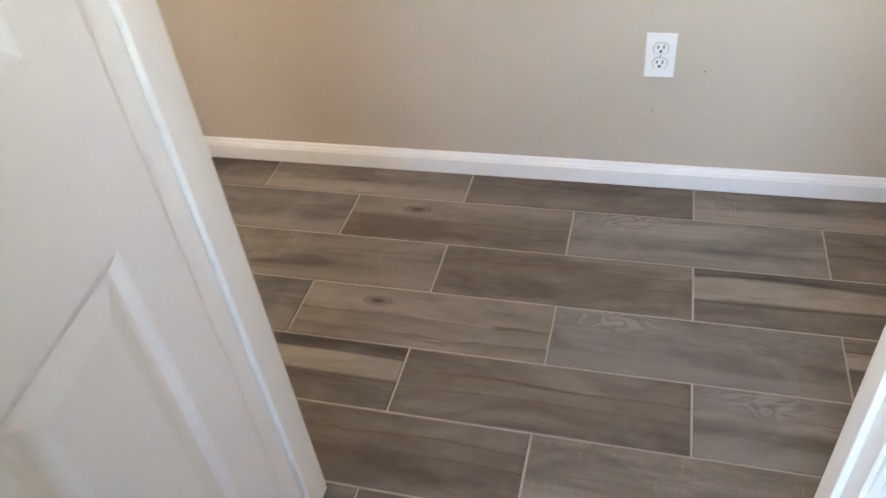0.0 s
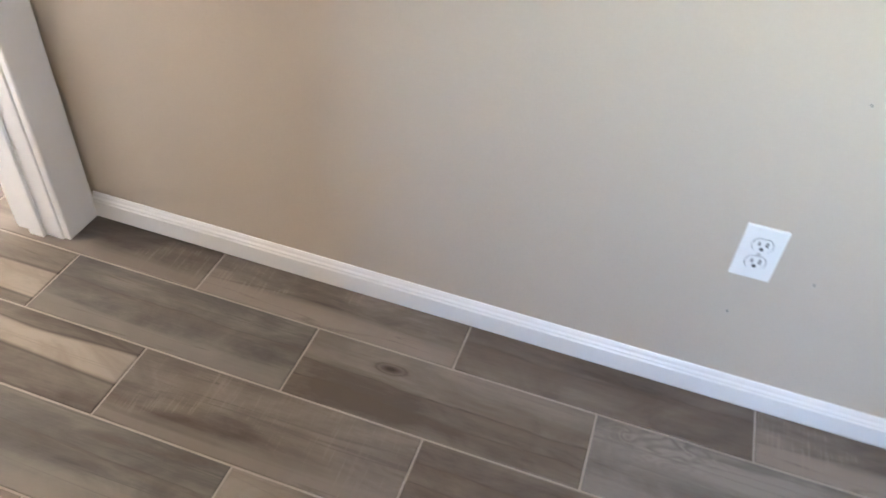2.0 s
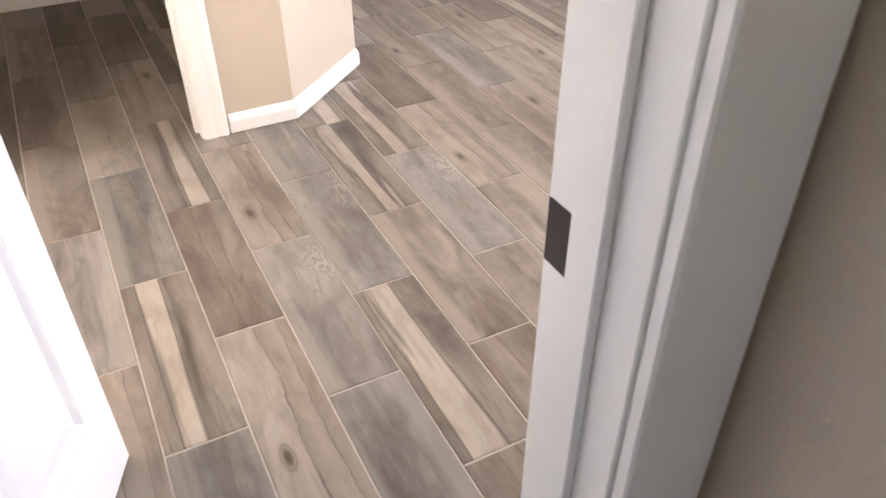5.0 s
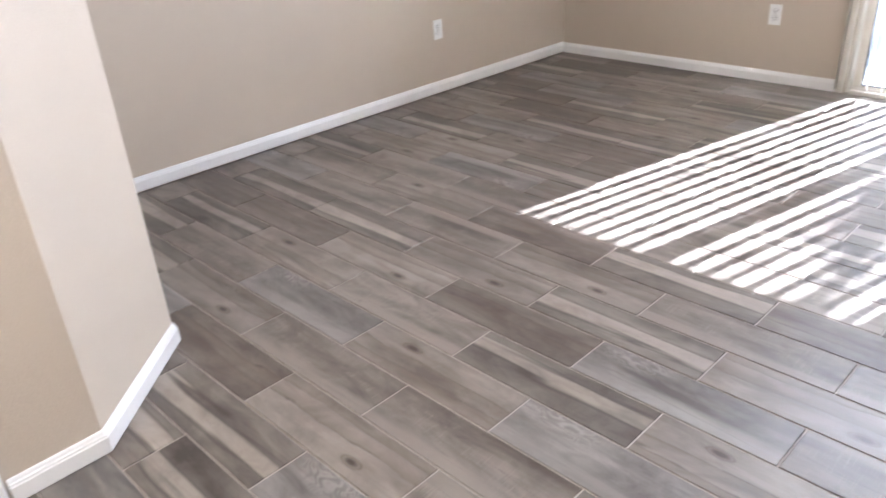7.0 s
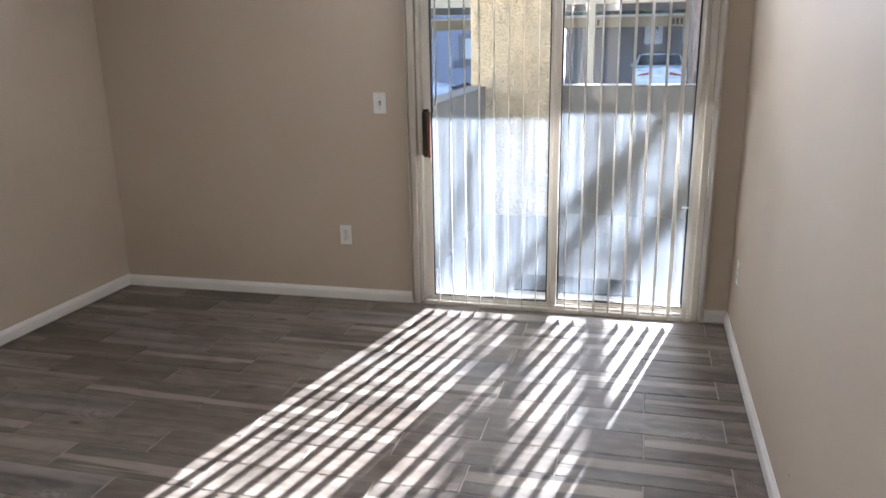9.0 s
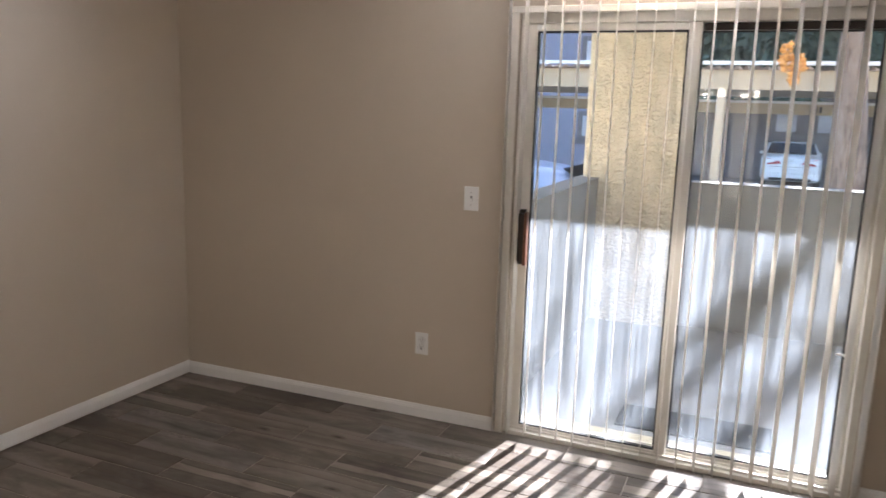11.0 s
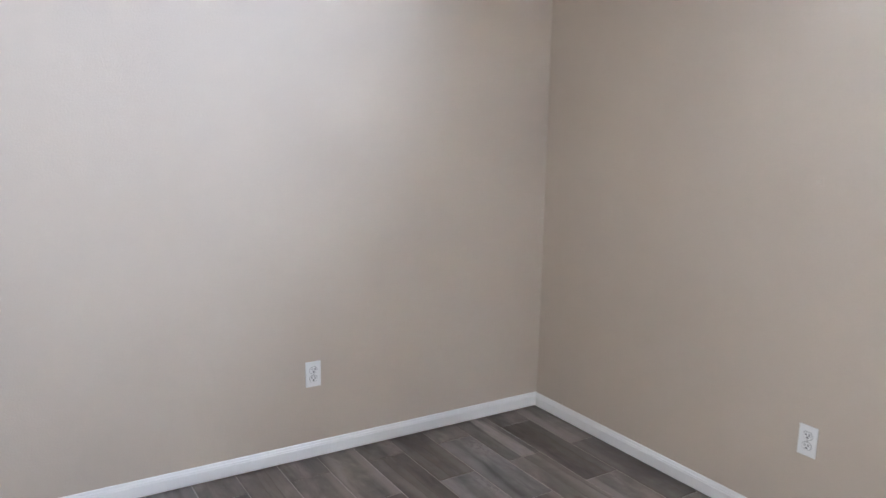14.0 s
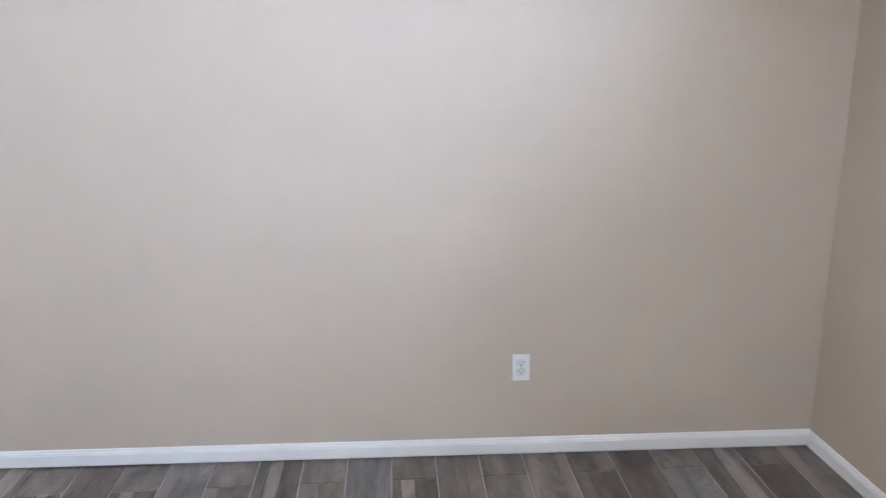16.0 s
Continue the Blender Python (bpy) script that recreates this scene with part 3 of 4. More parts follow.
# nail holes and scuffs in the paint
for wall, x, y, z, axis, r in ((wall_a, 0.483, 0.012, 0.236, "y", 0.0022), (wall_a, 0.547, 0.012, 0.701, "y", 0.0018), (wall_a, 0.598, 0.012, 0.349, "y", 0.0022),
                               (wall_r, RX, 2.603, 0.203, "x", 0.004)):
    d = Vector((0, -0.0012, 0)) if axis == "y" else Vector((-0.0012, 0, 0))
    p0 = Vector((x, y, z))
    bm = tube(bmesh.new(), p0 - d, p0 + d, r, r * 0.8, 9)
    for v in bm.verts:
        v.co.z = z + (v.co.z - z) * 1.5 + random.uniform(-0.0005, 0.0005)
    part("nail_hole", bm, SEAM, wall, "small dark nail hole")

# ---------------------------------------------------------------- ceiling lamp over the dining end
GLOBE, gnt, gb = nodes_of("lit frosted glass", 0.4)
gb.inputs["Base Color"].default_value = (0.9, 0.88, 0.82, 1)
gb.inputs["Emission Color"].default_value = (1.0, 0.86, 0.68, 1)
gb.inputs["Emission Strength"].default_value = 5.0
fan = thing("chandelier", (-2.22, -0.40, H), "brushed steel chandelier with five lit frosted glass shades", "chandelier")
bm = tube(bmesh.new(), (0, 0, 0), (0, 0, -0.03), 0.06, 0.05, 20)
tube(bm, (0, 0, -0.03), (0, 0, -0.57), 0.008, n=10)
part("stem", bm, STEEL, fan)
part("hub", tube(bmesh.new(), (0, 0, -0.53), (0, 0, -0.63), 0.035, 0.02, 16), STEEL, fan)
for k in range(5):
    a = k * math.tau / 5 + 0.3
    ex, ey = 0.32 * math.cos(a), 0.32 * math.sin(a)
    bm = tube(bmesh.new(), (0, 0, -0.59), (ex * 0.6, ey * 0.6, -0.64), 0.007, n=8)
    tube(bm, (ex * 0.6, ey * 0.6, -0.64), (ex, ey, -0.61), 0.007, n=8)
    arm = part("arm", bm, STEEL, fan)
    bm = bmesh.new()
    bmesh.ops.create_uvsphere(bm, u_segments=16, v_segments=10, radius=0.038, matrix=Matrix.Translation((ex, ey, -0.65)) @ Matrix.Diagonal((1, 1, 1.15, 1)))
    part("shade", bm, GLOBE, arm, "lit frosted glass shade", smooth=True)


# ---------------------------------------------------------------- outside
GZ = -0.72
structure("ground", boxes(((-600, 7.32, GZ - 0.2), (600, 1200, GZ))), ASPH, "grey asphalt parking yard reaching far away", "ground")
structure("patio_slab", boxes(((-3.05, 4.74, -0.5), (3.2, 7.32, -0.02))), CONC, "grey concrete patio slab", "patio")
structure("patio_ceiling", boxes(((-3.3, 4.74, 2.42), (3.4, 7.12, 2.6)), ((-3.3, 6.92, 2.27), (3.4, 7.12, 2.42))), STUCCO, "yellow stucco patio ceiling with an edge beam", "patio roof")
structure("wall_outside", boxes(((-6, 4.62, -0.5), (-2.80, 4.74, 5.5)), ((-1.265, 4.62, -0.5), (6, 4.74, 5.5)), ((-2.80, 4.62, 2.03), (-1.265, 4.74, 5.5)), ((-2.80, 4.62, -0.5), (-1.265, 4.74, -0.02))),
          STUCCO, "yellow stucco outside wall of the house", "wall")


def lumpy(bm, amount, scale, cuts):
    """Trowelled unevenness on a subdivided block."""
    bmesh.ops.subdivide_edges(bm, edges=bm.edges, cuts=cuts, use_grid_fill=True)
    for v in bm.verts:
        v.co += Vector(noise.noise_vector(v.co * scale)) * amount
    return bm


pillar = thing("patio_pillar", (-2.675, 6.80, 0), "yellow rough stucco patio pillar", "pillar")
def stucco_slab(w, d, z0, z1, step=0.008, depth=0.012):
    """A block whose front is trowelled stucco: flattened ridges and pits in real relief."""
    bm = box(bmesh.new(), (-w / 2, 0.012, z0), (w / 2, d, z1), 0.008, 2)
    nx, nz = int(w / step), int((z1 - z0) / step)
    grid = []
    for j in range(nz + 1):
        line = []
        for k in range(nx + 1):
            x, z = -w / 2 + w * k / nx, z0 + (z1 - z0) * j / nz
            rough = noise.turbulence((x * 34, 3.1, z * 52), 3, False) + 0.5 * noise.noise((x * 90, 1.0, z * 110))
            edge = min(1.0, (w / 2 - abs(x)) / 0.02)
            line.append(bm.verts.new((x, 0.012 - edge * (0.006 + depth * max(-0.35, min(0.75, rough))), z)))
        grid.append(line)
    for a, b in zip(grid, grid[1:]):
        for k in range(nx):
            bm.faces.new((a[k], a[k + 1], b[k + 1], b[k]))
    return bm


part("shaft", stucco_slab(0.69, 0.40, -0.45, 2.30), STUCCO, pillar)
pwall = thing("patio_wall", (-2.0, 7.0, 0), "grey stucco low patio wall with a sunlit cap", "low wall")
part("front_run", lumpy(box(bmesh.new(), (-0.345, -0.07, -0.45), (5.2, 0.10, 1.075)), 0.003, 7, 12), GREYST, pwall)
part("cap", box(bmesh.new(), (-0.345, -0.08, 1.075), (5.2, 0.11, 1.085), 0.004), GREYST, pwall)
part("side_run", lumpy(box(bmesh.new(), (-1.05, -2.26, -0.45), (-0.90, -0.07, 1.075)), 0.003, 7, 12), GREYST, pwall)
part("cap", box(bmesh.new(), (-1.06, -2.26, 1.075), (-0.89, -0.07, 1.085), 0.004), GREYST, pwall)

# leaf litter pile and a dark mat on the slab by the door
mat_ob = thing("patio_mat", (-1.9, 4.94, -0.02), "dark rubber mat lying on the patio slab", "mat")
part("mat_sheet", box(bmesh.new(), (-0.42, -0.14, 0), (0.34, 0.16, 0.012), 0.004), plain("dark rubber", (0.03, 0.033, 0.036), 0.8), mat_ob)


def carport(x0, x1, y0, y1, z_top, z_low, posts, name_label):
    ob = thing("carport", ((x0 + x1) / 2, y0, GZ), name_label, "carport")
    o = Vector(((x0 + x1) / 2, y0, GZ))
    # corrugated roof sheet
    bm = bmesh.new()
    n = int((x1 - x0) / 0.16)
    for k in range(n):
        a = x0 + (x1 - x0) * k / n
        b = x0 + (x1 - x0) * (k + 1) / n
        mid_x = (a + b) / 2
        for p, q, za, zb in ((a, mid_x, 0, 0.05), (mid_x, b, 0.05, 0)):
            vs = [bm.verts.new(Vector(c) - o) for c in ((p, y0 - 0.25, z_top + za), (q, y0 - 0.25, z_top + zb), (q, y1, z_low + zb), (p, y1, z_low + za))]
            bm.faces.new(vs)
    bmesh.ops.solidify(bm, geom=bm.faces, thickness=0.008)
    part("roof_sheet", bm, ROOFSHEET, ob, "brown corrugated roof sheet")
    bm = box(bmesh.new(), Vector((x0 + 0.02, y0 + 0.03, z_top - 0.03)) - o, Vector((x1 - 0.02, y1 - 0.145, z_top - 0.012)) - o)
    for v in bm.verts:
        v.co.z -= (z_top - z_low) * v.co.y / (y1 - y0)
    part("soffit", bm, FASCIA, ob, "cream soffit under the roof sheet")
    part("fascia", box(bmesh.new(), Vector((x0, y0 - 0.04, z_top - 0.36)) - o, Vector((x1, y0 + 0.02, z_top - 0.02)) - o, 0.006), FASCIA, ob)
    part("roof_edge", box(bmesh.new(), Vector((x0, y0 - 0.30, z_top + 0.055)) - o, Vector((x1, y0 - 0.20, z_top + 0.12)) - o, 0.006), ROOFW, ob, "white roof edge strip")
    part("beam", box(bmesh.new(), Vector((x0, y1 - 0.1, z_low - 0.42)) - o, Vector((x1, y1, z_low - 0.17)) - o, 0.006), FASCIA, ob)
    part("beam_edge", box(bmesh.new(), Vector((x0, y1 - 0.14, z_low - 0.17)) - o, Vector((x1, y1 + 0.02, z_low - 0.11)) - o, 0.006), ROOFW, ob, "white strip on the beam")
    for px, py, w in posts:
        part("post", box(bmesh.new(), Vector((px - w / 2, py - w / 2, GZ)) - o, Vector((px + w / 2, py + w / 2, (z_top if py < y0 + 1 else z_low) - 0.3)) - o, 0.008), FASCIA, ob)
    return ob, o


port, po = carport(-14, 10, 15.7, 21.2, 2.37, 2.03, [(-2.64, 15.7, 0.15), (-8.2, 15.7, 0.15), (4.2, 15.7, 0.15), (-0.30, 21.1, 0.13), (-5.3, 21.1, 0.13)], "cream steel carport with a corrugated roof")
# stall numbers, too small to read
for x in (-6.05, -3.05, -1.0):
    for k in range(3):
        part("number_bar", box(bmesh.new(), Vector((x + k * 0.10, 21.088, 1.66)) - po, Vector((x + 0.06 + k * 0.10, 21.096, 1.80)) - po), SLOT, port, "dark stall number")


def house(name, x0, x1, y, z1, wall_m, windows, label, depth=9.0):
    ob = thing(name, (x0, y, GZ), label, "building")
    o = Vector((x0, y, GZ))
    part("wall", box(bmesh.new(), Vector((x0, y, GZ)) - o, Vector((x1, y + depth, z1)) - o), wall_m, ob)
    bm = bmesh.new()
    prof = [(x0 - 0.5, y - 0.6, z1), (x1 + 0.5, y - 0.6, z1), (x1 + 0.5, y + depth + 0.6, z1), (x0 - 0.5, y + depth + 0.6, z1)]
    top = [(x0 + 2, y + depth / 2 - 0.3, z1 + 1.6), (x1 - 2, y + depth / 2 - 0.3, z1 + 1.6), (x1 - 2, y + depth / 2 + 0.3, z1 + 1.6), (x0 + 2, y + depth / 2 + 0.3, z1 + 1.6)]
    a = [bm.verts.new(Vector(c) - o) for c in prof]
    b = [bm.verts.new(Vector(c) - o) for c in top]
    for k in range(4):
        bm.faces.new((a[k], a[(k + 1) % 4], b[(k + 1) % 4], b[k]))
    bm.faces.new(b), bm.faces.new(a[::-1])
    bmesh.ops.recalc_face_normals(bm, faces=bm.faces)
    part("roof", bm, plain("dark tile roof", (0.11, 0.085, 0.075), 0.85, vary=0.2), ob)
    for cx, cz, w, h in windows:
        # an arched dark reveal, the frame, the pane and the sill
        bm = box(bmesh.new(), Vector((cx - w / 2 - 0.12, y - 0.02, cz - h / 2)) - o, Vector((cx + w / 2 + 0.12, y - 0.004, cz + h / 2 + 0.10)) - o)
        win = part("window", bm, BROWNW, ob, "dark arched window recess")
        bm = boxes()
        for lo, hi in (((cx - w / 2, y - 0.05, cz - h / 2), (cx - w / 2 + 0.07, y - 0.02, cz + h / 2)), ((cx + w / 2 - 0.07, y - 0.05, cz - h / 2), (cx + w / 2, y - 0.02, cz + h / 2)),
                       ((cx - w / 2, y - 0.05, cz + h / 2 - 0.07), (cx + w / 2, y - 0.02, cz + h / 2)), ((cx - w / 2, y - 0.05, cz - h / 2), (cx + w / 2, y - 0.02, cz - h / 2 + 0.07))):
            box(bm, Vector(lo) - o, Vector(hi) - o)
        part("window_frame", bm, BROWNW, win)
        part("pane", box(bmesh.new(), Vector((cx - w / 2 + 0.07, y - 0.035, cz - h / 2 + 0.07)) - o, Vector((cx + w / 2 - 0.07, y - 0.025, cz + h / 2 - 0.07)) - o), PALEPANE, win)
        part("sill", box(bmesh.new(), Vector((cx - w / 2 - 0.3, y - 0.10, cz - h / 2 - 0.22)) - o, Vector((cx + w / 2 + 0.3, y - 0.02, cz - h / 2)) - o, 0.01), BROWNW, win)
    return ob, o


blue_house, bo = house("apartment_building", -17.0, -6.2, 30.0, 6.2, BLUEW, [(-7.95, 3.72, 1.1, 0.9), (-8.0, 0.97, 1.0, 0.9), (-12.0, 4.0, 1.2, 1.2), (-12.0, 1.35, 1.2, 1.2)],
                       "grey-blue stucco two-storey apartment building behind the carport")
for k, (x, z, w) in enumerate(((-9.40, 3.92, 0.2), (-9.12, 3.92, 0.2), (-9.65, 3.52, 0.18), (-9.40, 3.52, 0.18), (-9.12, 3.52, 0.18), (-8.85, 3.52, 0.18), (-9.65, 3.20, 0.18), (-9.40, 3.20, 0.18), (-9.12, 3.20, 0.18), (-8.85, 3.20, 0.18))):
    part("sign_bar", box(bmesh.new(), Vector((x, 29.96, z)) - bo, Vector((x + w, 29.99, z + 0.25)) - bo), plain("grey sign bar", (0.24, 0.24, 0.33), 0.8), blue_house)
dark_house, do = house("apartment_building", -4.6, 12.0, 31.0, 3.0, BROWNW, [(-1.35, 1.45, 0.8, 1.0), (0.35, 1.45, 1.5, 1.0)], "dark brown apartment building in the shade")


def car(name, at, body_m, label):
    """A saloon seen from behind: its length runs along +y, its tail at y = 0."""
    ob = thing(name, at, label, "car")
    # cross sections along the length: y, half width low, half width shoulder, half width roof, z low, shoulder, top
    secs = [(0.00, 0.74, 0.78, 0.62, 0.38, 0.92, 0.96), (0.10, 0.86, 0.88, 0.66, 0.24, 0.96, 1.02), (0.55, 0.90, 0.90, 0.64, 0.22, 0.96, 1.04), (1.10, 0.91, 0.90, 0.69, 0.22, 0.95, 1.38),
            (1.70, 0.91, 0.90, 0.70, 0.22, 0.94, 1.45), (2.60, 0.91, 0.90, 0.68, 0.22, 0.92, 1.42), (3.40, 0.90, 0.89, 0.64, 0.22, 0.90, 1.00), (4.20, 0.86, 0.84, 0.66, 0.24, 0.80, 0.86), (4.60, 0.70, 0.70, 0.56, 0.34, 0.66, 0.70)]
    bm = bmesh.new()
    rings = []
    for y, a, b, c, z0, z1, z2 in secs:
        half = [(a * 0.9, z0), (a, z0 + 0.12), (b * 1.01, (z0 + z1) / 2), (b, z1), (c + 0.02, z2 - 0.05), (c * 0.7, z2)]
        rings.append([bm.verts.new((x, y, z)) for x, z in half] + [bm.verts.new((-x, y, z)) for x, z in reversed(half)])
    for r0, r1 in zip(rings, rings[1:]):
        for k in range(12):
            bm.faces.new((r0[k], r0[(k + 1) % 12], r1[(k + 1) % 12], r1[k]))
    bm.faces.new(rings[0]), bm.faces.new(rings[-1])
    bmesh.ops.recalc_face_normals(bm, faces=bm.faces)
    body = part("body", bm, body_m, ob, smooth=True)
    bm = bmesh.new()
    vs = [bm.verts.new(c) for c in ((-0.74, 0.57, 1.10), (0.74, 0.57, 1.10), (0.64, 1.04, 1.42), (-0.64, 1.04, 1.42))]
    bm.faces.new(vs)
    bmesh.ops.solidify(bm, geom=bm.faces, thickness=0.02)
    part("rear_window", bm, CARG, body, "dark tinted rear window")
    for s in (-1, 1):
        # a lens that sweeps back round the corner and narrows inwards
        bm = bmesh.new()
        ring = [(s * x, y, z) for x, y, z in ((0.30, -0.02, 0.80), (0.66, -0.035, 0.76), (0.88, 0.10, 0.80), (0.885, 0.14, 0.93), (0.70, -0.02, 0.96), (0.34, -0.012, 0.88))]
        front = [bm.verts.new(c) for c in ring]
        back = [bm.verts.new((x, y + 0.12, z)) for x, y, z in ring]
        bm.faces.new(front), bm.faces.new(back[::-1])
        for k in range(6):
            bm.faces.new((front[k], front[(k + 1) % 6], back[(k + 1) % 6], back[k]))
        bmesh.ops.recalc_face_normals(bm, faces=bm.faces)
        part("tail_lamp", bm, RED, body, "red tail lamp")
        for y in (0.85, 3.70):
            bm = tube(bmesh.new(), (s * 0.70, y, 0.32), (s * 0.90, y, 0.32), 0.32, n=24)
            wheel = part("wheel", bm, TYRE, ob)
            part("rim", tube(bmesh.new(), (s * 0.89, y, 0.32), (s * 0.915, y, 0.32), 0.21, 0.19, 20), STEEL, wheel)
        part("mirror", box(bmesh.new(), (s * 0.94 - 0.06, 2.9, 0.95), (s * 0.94 + 0.06, 3.0, 1.06), 0.03, 2), body_m, body)
    part("number_plate", box(bmesh.new(), (-0.16, -0.012, 0.66), (0.16, 0.02, 0.80), 0.004), PLATE, body, "pale number plate")
    part("bumper", box(bmesh.new(), (-0.84, -0.06, 0.28), (0.84, 0.14, 0.52), 0.05, 3), body_m, body)
    part("bumper_insert", box(bmesh.new(), (-0.62, -0.075, 0.27), (0.62, 0.0, 0.36), 0.02, 2), TYRE, body, "black lower bumper insert")
    part("boot_seam", box(bmesh.new(), (-0.60, -0.014, 0.70), (0.60, 0.02, 0.708)), TYRE, body, "dark seam of the boot lid")
    part("badge", box(bmesh.new(), (-0.06, -0.022, 0.88), (0.06, 0.02, 0.91), 0.004), STEEL, body, "small chrome badge")
    return ob


car("parked_car", (-1.12, 27.6, GZ), CARW, "white parked saloon car seen from behind")
car("parked_car", pose(-3.55, 13.0, GZ, 0, 0, 90), plain("blue grey car paint", (0.26, 0.32, 0.46), 0.3), "blue-grey parked saloon car")


# ---------------------------------------------------------------- trees
def limb(bm, pts, r0, r1, n=10):
    """A tapering, slightly crooked limb through pts."""
    pts = [Vector(p) for p in pts]
    rings = []
    for k, p in enumerate(pts):
        d = (pts[min(k + 1, len(pts) - 1)] - pts[max(k - 1, 0)]).normalized()
        q = Vector((0, 0, 1)).rotation_difference(d)
        r = r0 + (r1 - r0) * k / (len(pts) - 1)
        rings.append([bm.verts.new(p + q @ Vector((math.cos(j * math.tau / n), math.sin(j * math.tau / n), 0)) * r * (1 + 0.16 * noise.noise((p.x * 3 + j, p.y, p.z * 4)))) for j in range(n)])
    for a, b in zip(rings, rings[1:]):
        for j in range(n):
            bm.faces.new((a[j], a[(j + 1) % n], b[(j + 1) % n], b[j]))
    bm.faces.new(rings[0][::-1]), bm.faces.new(rings[-1])
    return bm


def leaves(bm, centre, spread, count, size, dice):
    for _ in range(count):
        v = Vector((dice.gauss(0, 1), dice.gauss(0, 1), dice.gauss(0, 1))).normalized() * dice.random() ** 0.45
        p = Vector(centre) + Vector((v.x * spread[0], v.y * spread[1], v.z * spread[2]))
        q = Euler((dice.uniform(0, 6.3), dice.uniform(0, 6.3), dice.uniform(0, 6.3))).to_quaternion()
        s = size * dice.uniform(0.6, 1.3)
        vs = [bm.verts.new(p + q @ Vector(c) * s) for c in ((-0.5, 0, 0), (0, -0.22, 0.06), (0.5, 0, 0), (0, 0.22, 0.06))]
        bm.faces.new(vs)


dice_t = random.Random(5)
tree = thing("tree", (-0.73, 14.6, GZ), "mature tree with pale flaking bark and bare limbs", "tree")
o = Vector((-0.73, 14.6, GZ))
bm = limb(bmesh.new(), [Vector(p) - o for p in ((-0.54, 14.6, GZ), (-0.55, 14.6, 0.0), (-0.57, 14.6, 0.4), (-0.59, 14.6, 0.8), (-0.62, 14.6, 1.2), (-0.65, 14.61, 1.6), (-0.68, 14.61, 2.0), (-0.71, 14.6, 2.4), (-0.71, 14.6, 3.1), (-0.60, 14.55, 4.0), (-0.64, 14.5, 5.0), (-0.6, 14.6, 7.4))], 0.31, 0.16, 24)
trunk = part("trunk", bm, BARK, tree, smooth=True)
BOUGHS = [((-0.60, 14.6, 3.2), (-0.05, 14.6, 4.3), (0.38, 14.6, 4.91), (0.78, 14.6, 5.56), (1.4, 14.6, 6.5)),
          ((-0.61, 14.6, 2.9), (0.30, 14.6, 4.2), (0.68, 14.6, 4.81), (1.03, 14.6, 5.36), (1.7, 14.5, 6.2)),
          ((-0.60, 14.6, 4.3), (-0.40, 14.2, 4.8), (-0.25, 13.9, 5.3), (-0.05, 13.6, 6.1)),
          ((-0.05, 14.6, 4.3), (0.35, 14.3, 4.65), (0.75, 14.1, 4.8), (1.25, 14.0, 5.0)),
          ((0.38, 14.6, 4.91), (0.48, 14.4, 5.3), (0.46, 14.3, 5.7), (0.56, 14.2, 6.3)),
          ((-0.60, 14.6, 3.9), (0.55, 14.8, 5.4), (0.88, 14.8, 5.7), (1.15, 14.8, 6.4))]
for k, pts in enumerate(BOUGHS):
    r = (0.075, 0.080, 0.022, 0.025, 0.022, 0.045)[k]
    part("limb", limb(bmesh.new(), [Vector(p) - o for p in pts], r, r * 0.6), BARK, tree, smooth=True)
bm = bmesh.new()
for c, s, n in (((0.8, 14.5, 5.2), (0.5, 0.4, 0.35), 90), ((1.1, 14.5, 6.7), (1.2, 0.9, 0.6), 600), ((-1.3, 14.5, 6.8), (1.0, 0.8, 0.6), 420), ((-0.5, 14.6, 7.9), (1.6, 1.3, 0.9), 1000)):
    leaves(bm, Vector(c) - o, s, n, 0.10, dice_t)
part("crown", bm, LEAF, tree, "sparse dark green leaves")
bm = limb(bmesh.new(), [Vector(p) - o for p in ((-0.60, 14.6, 3.3), (-1.1, 12.6, 3.4), (-1.5, 10.9, 3.0), (-1.60, 10.1, 2.35))], 0.03, 0.008, 8)
twig = part("twig", bm, BARK, tree)
bm = bmesh.new()
leaves(bm, Vector((-1.66, 10.05, 2.20)) - o, (0.09, 0.10, 0.16), 120, 0.09, dice_t)
leaves(bm, Vector((-1.54, 10.05, 2.12)) - o, (0.07, 0.10, 0.12), 80, 0.09, dice_t)
leaves(bm, Vector((-1.58, 10.05, 1.98)) - o, (0.06, 0.08, 0.10), 60, 0.08, dice_t)
part("dry_leaves", bm, DRYLEAF, twig, "hanging dry orange leaves")


def far_tree(x, y, r, h, seed):
    d = random.Random(seed)
    ob = thing("tree", (x, y, GZ), "dense dark green tree behind the carports", "tree", "dark trees behind the carports")
    bm = limb(bmesh.new(), [(0, 0, 0), (0.1, 0, h * 0.3), (0, 0.1, h * 0.6)], 0.28, 0.14)
    part("trunk", bm, BARK, ob)
    bm = bmesh.new()
    for _ in range(14):
        c = (d.uniform(-r, r) * 0.75, d.uniform(-r, r) * 0.6, h * d.uniform(0.45, 0.95))
        leaves(bm, c, (r * 0.45, r * 0.45, r * 0.38), 520, 0.42, d)
    part("crown", bm, LEAF, ob)
    return ob


for k, (x, y, r, h) in enumerate(((-3.6, 28.0, 2.6, 7.0), (0.2, 27.5, 2.8, 7.4), (4.0, 28.5, 2.8, 7.2), (-7.0, 38, 3.5, 9), (-4.8, 41.0, 3.6, 9.5), (-0.8, 42.0, 3.8, 10), (3.4, 41.0, 3.6, 9.5))):
    far_tree(x, y, r, h, 40 + k)


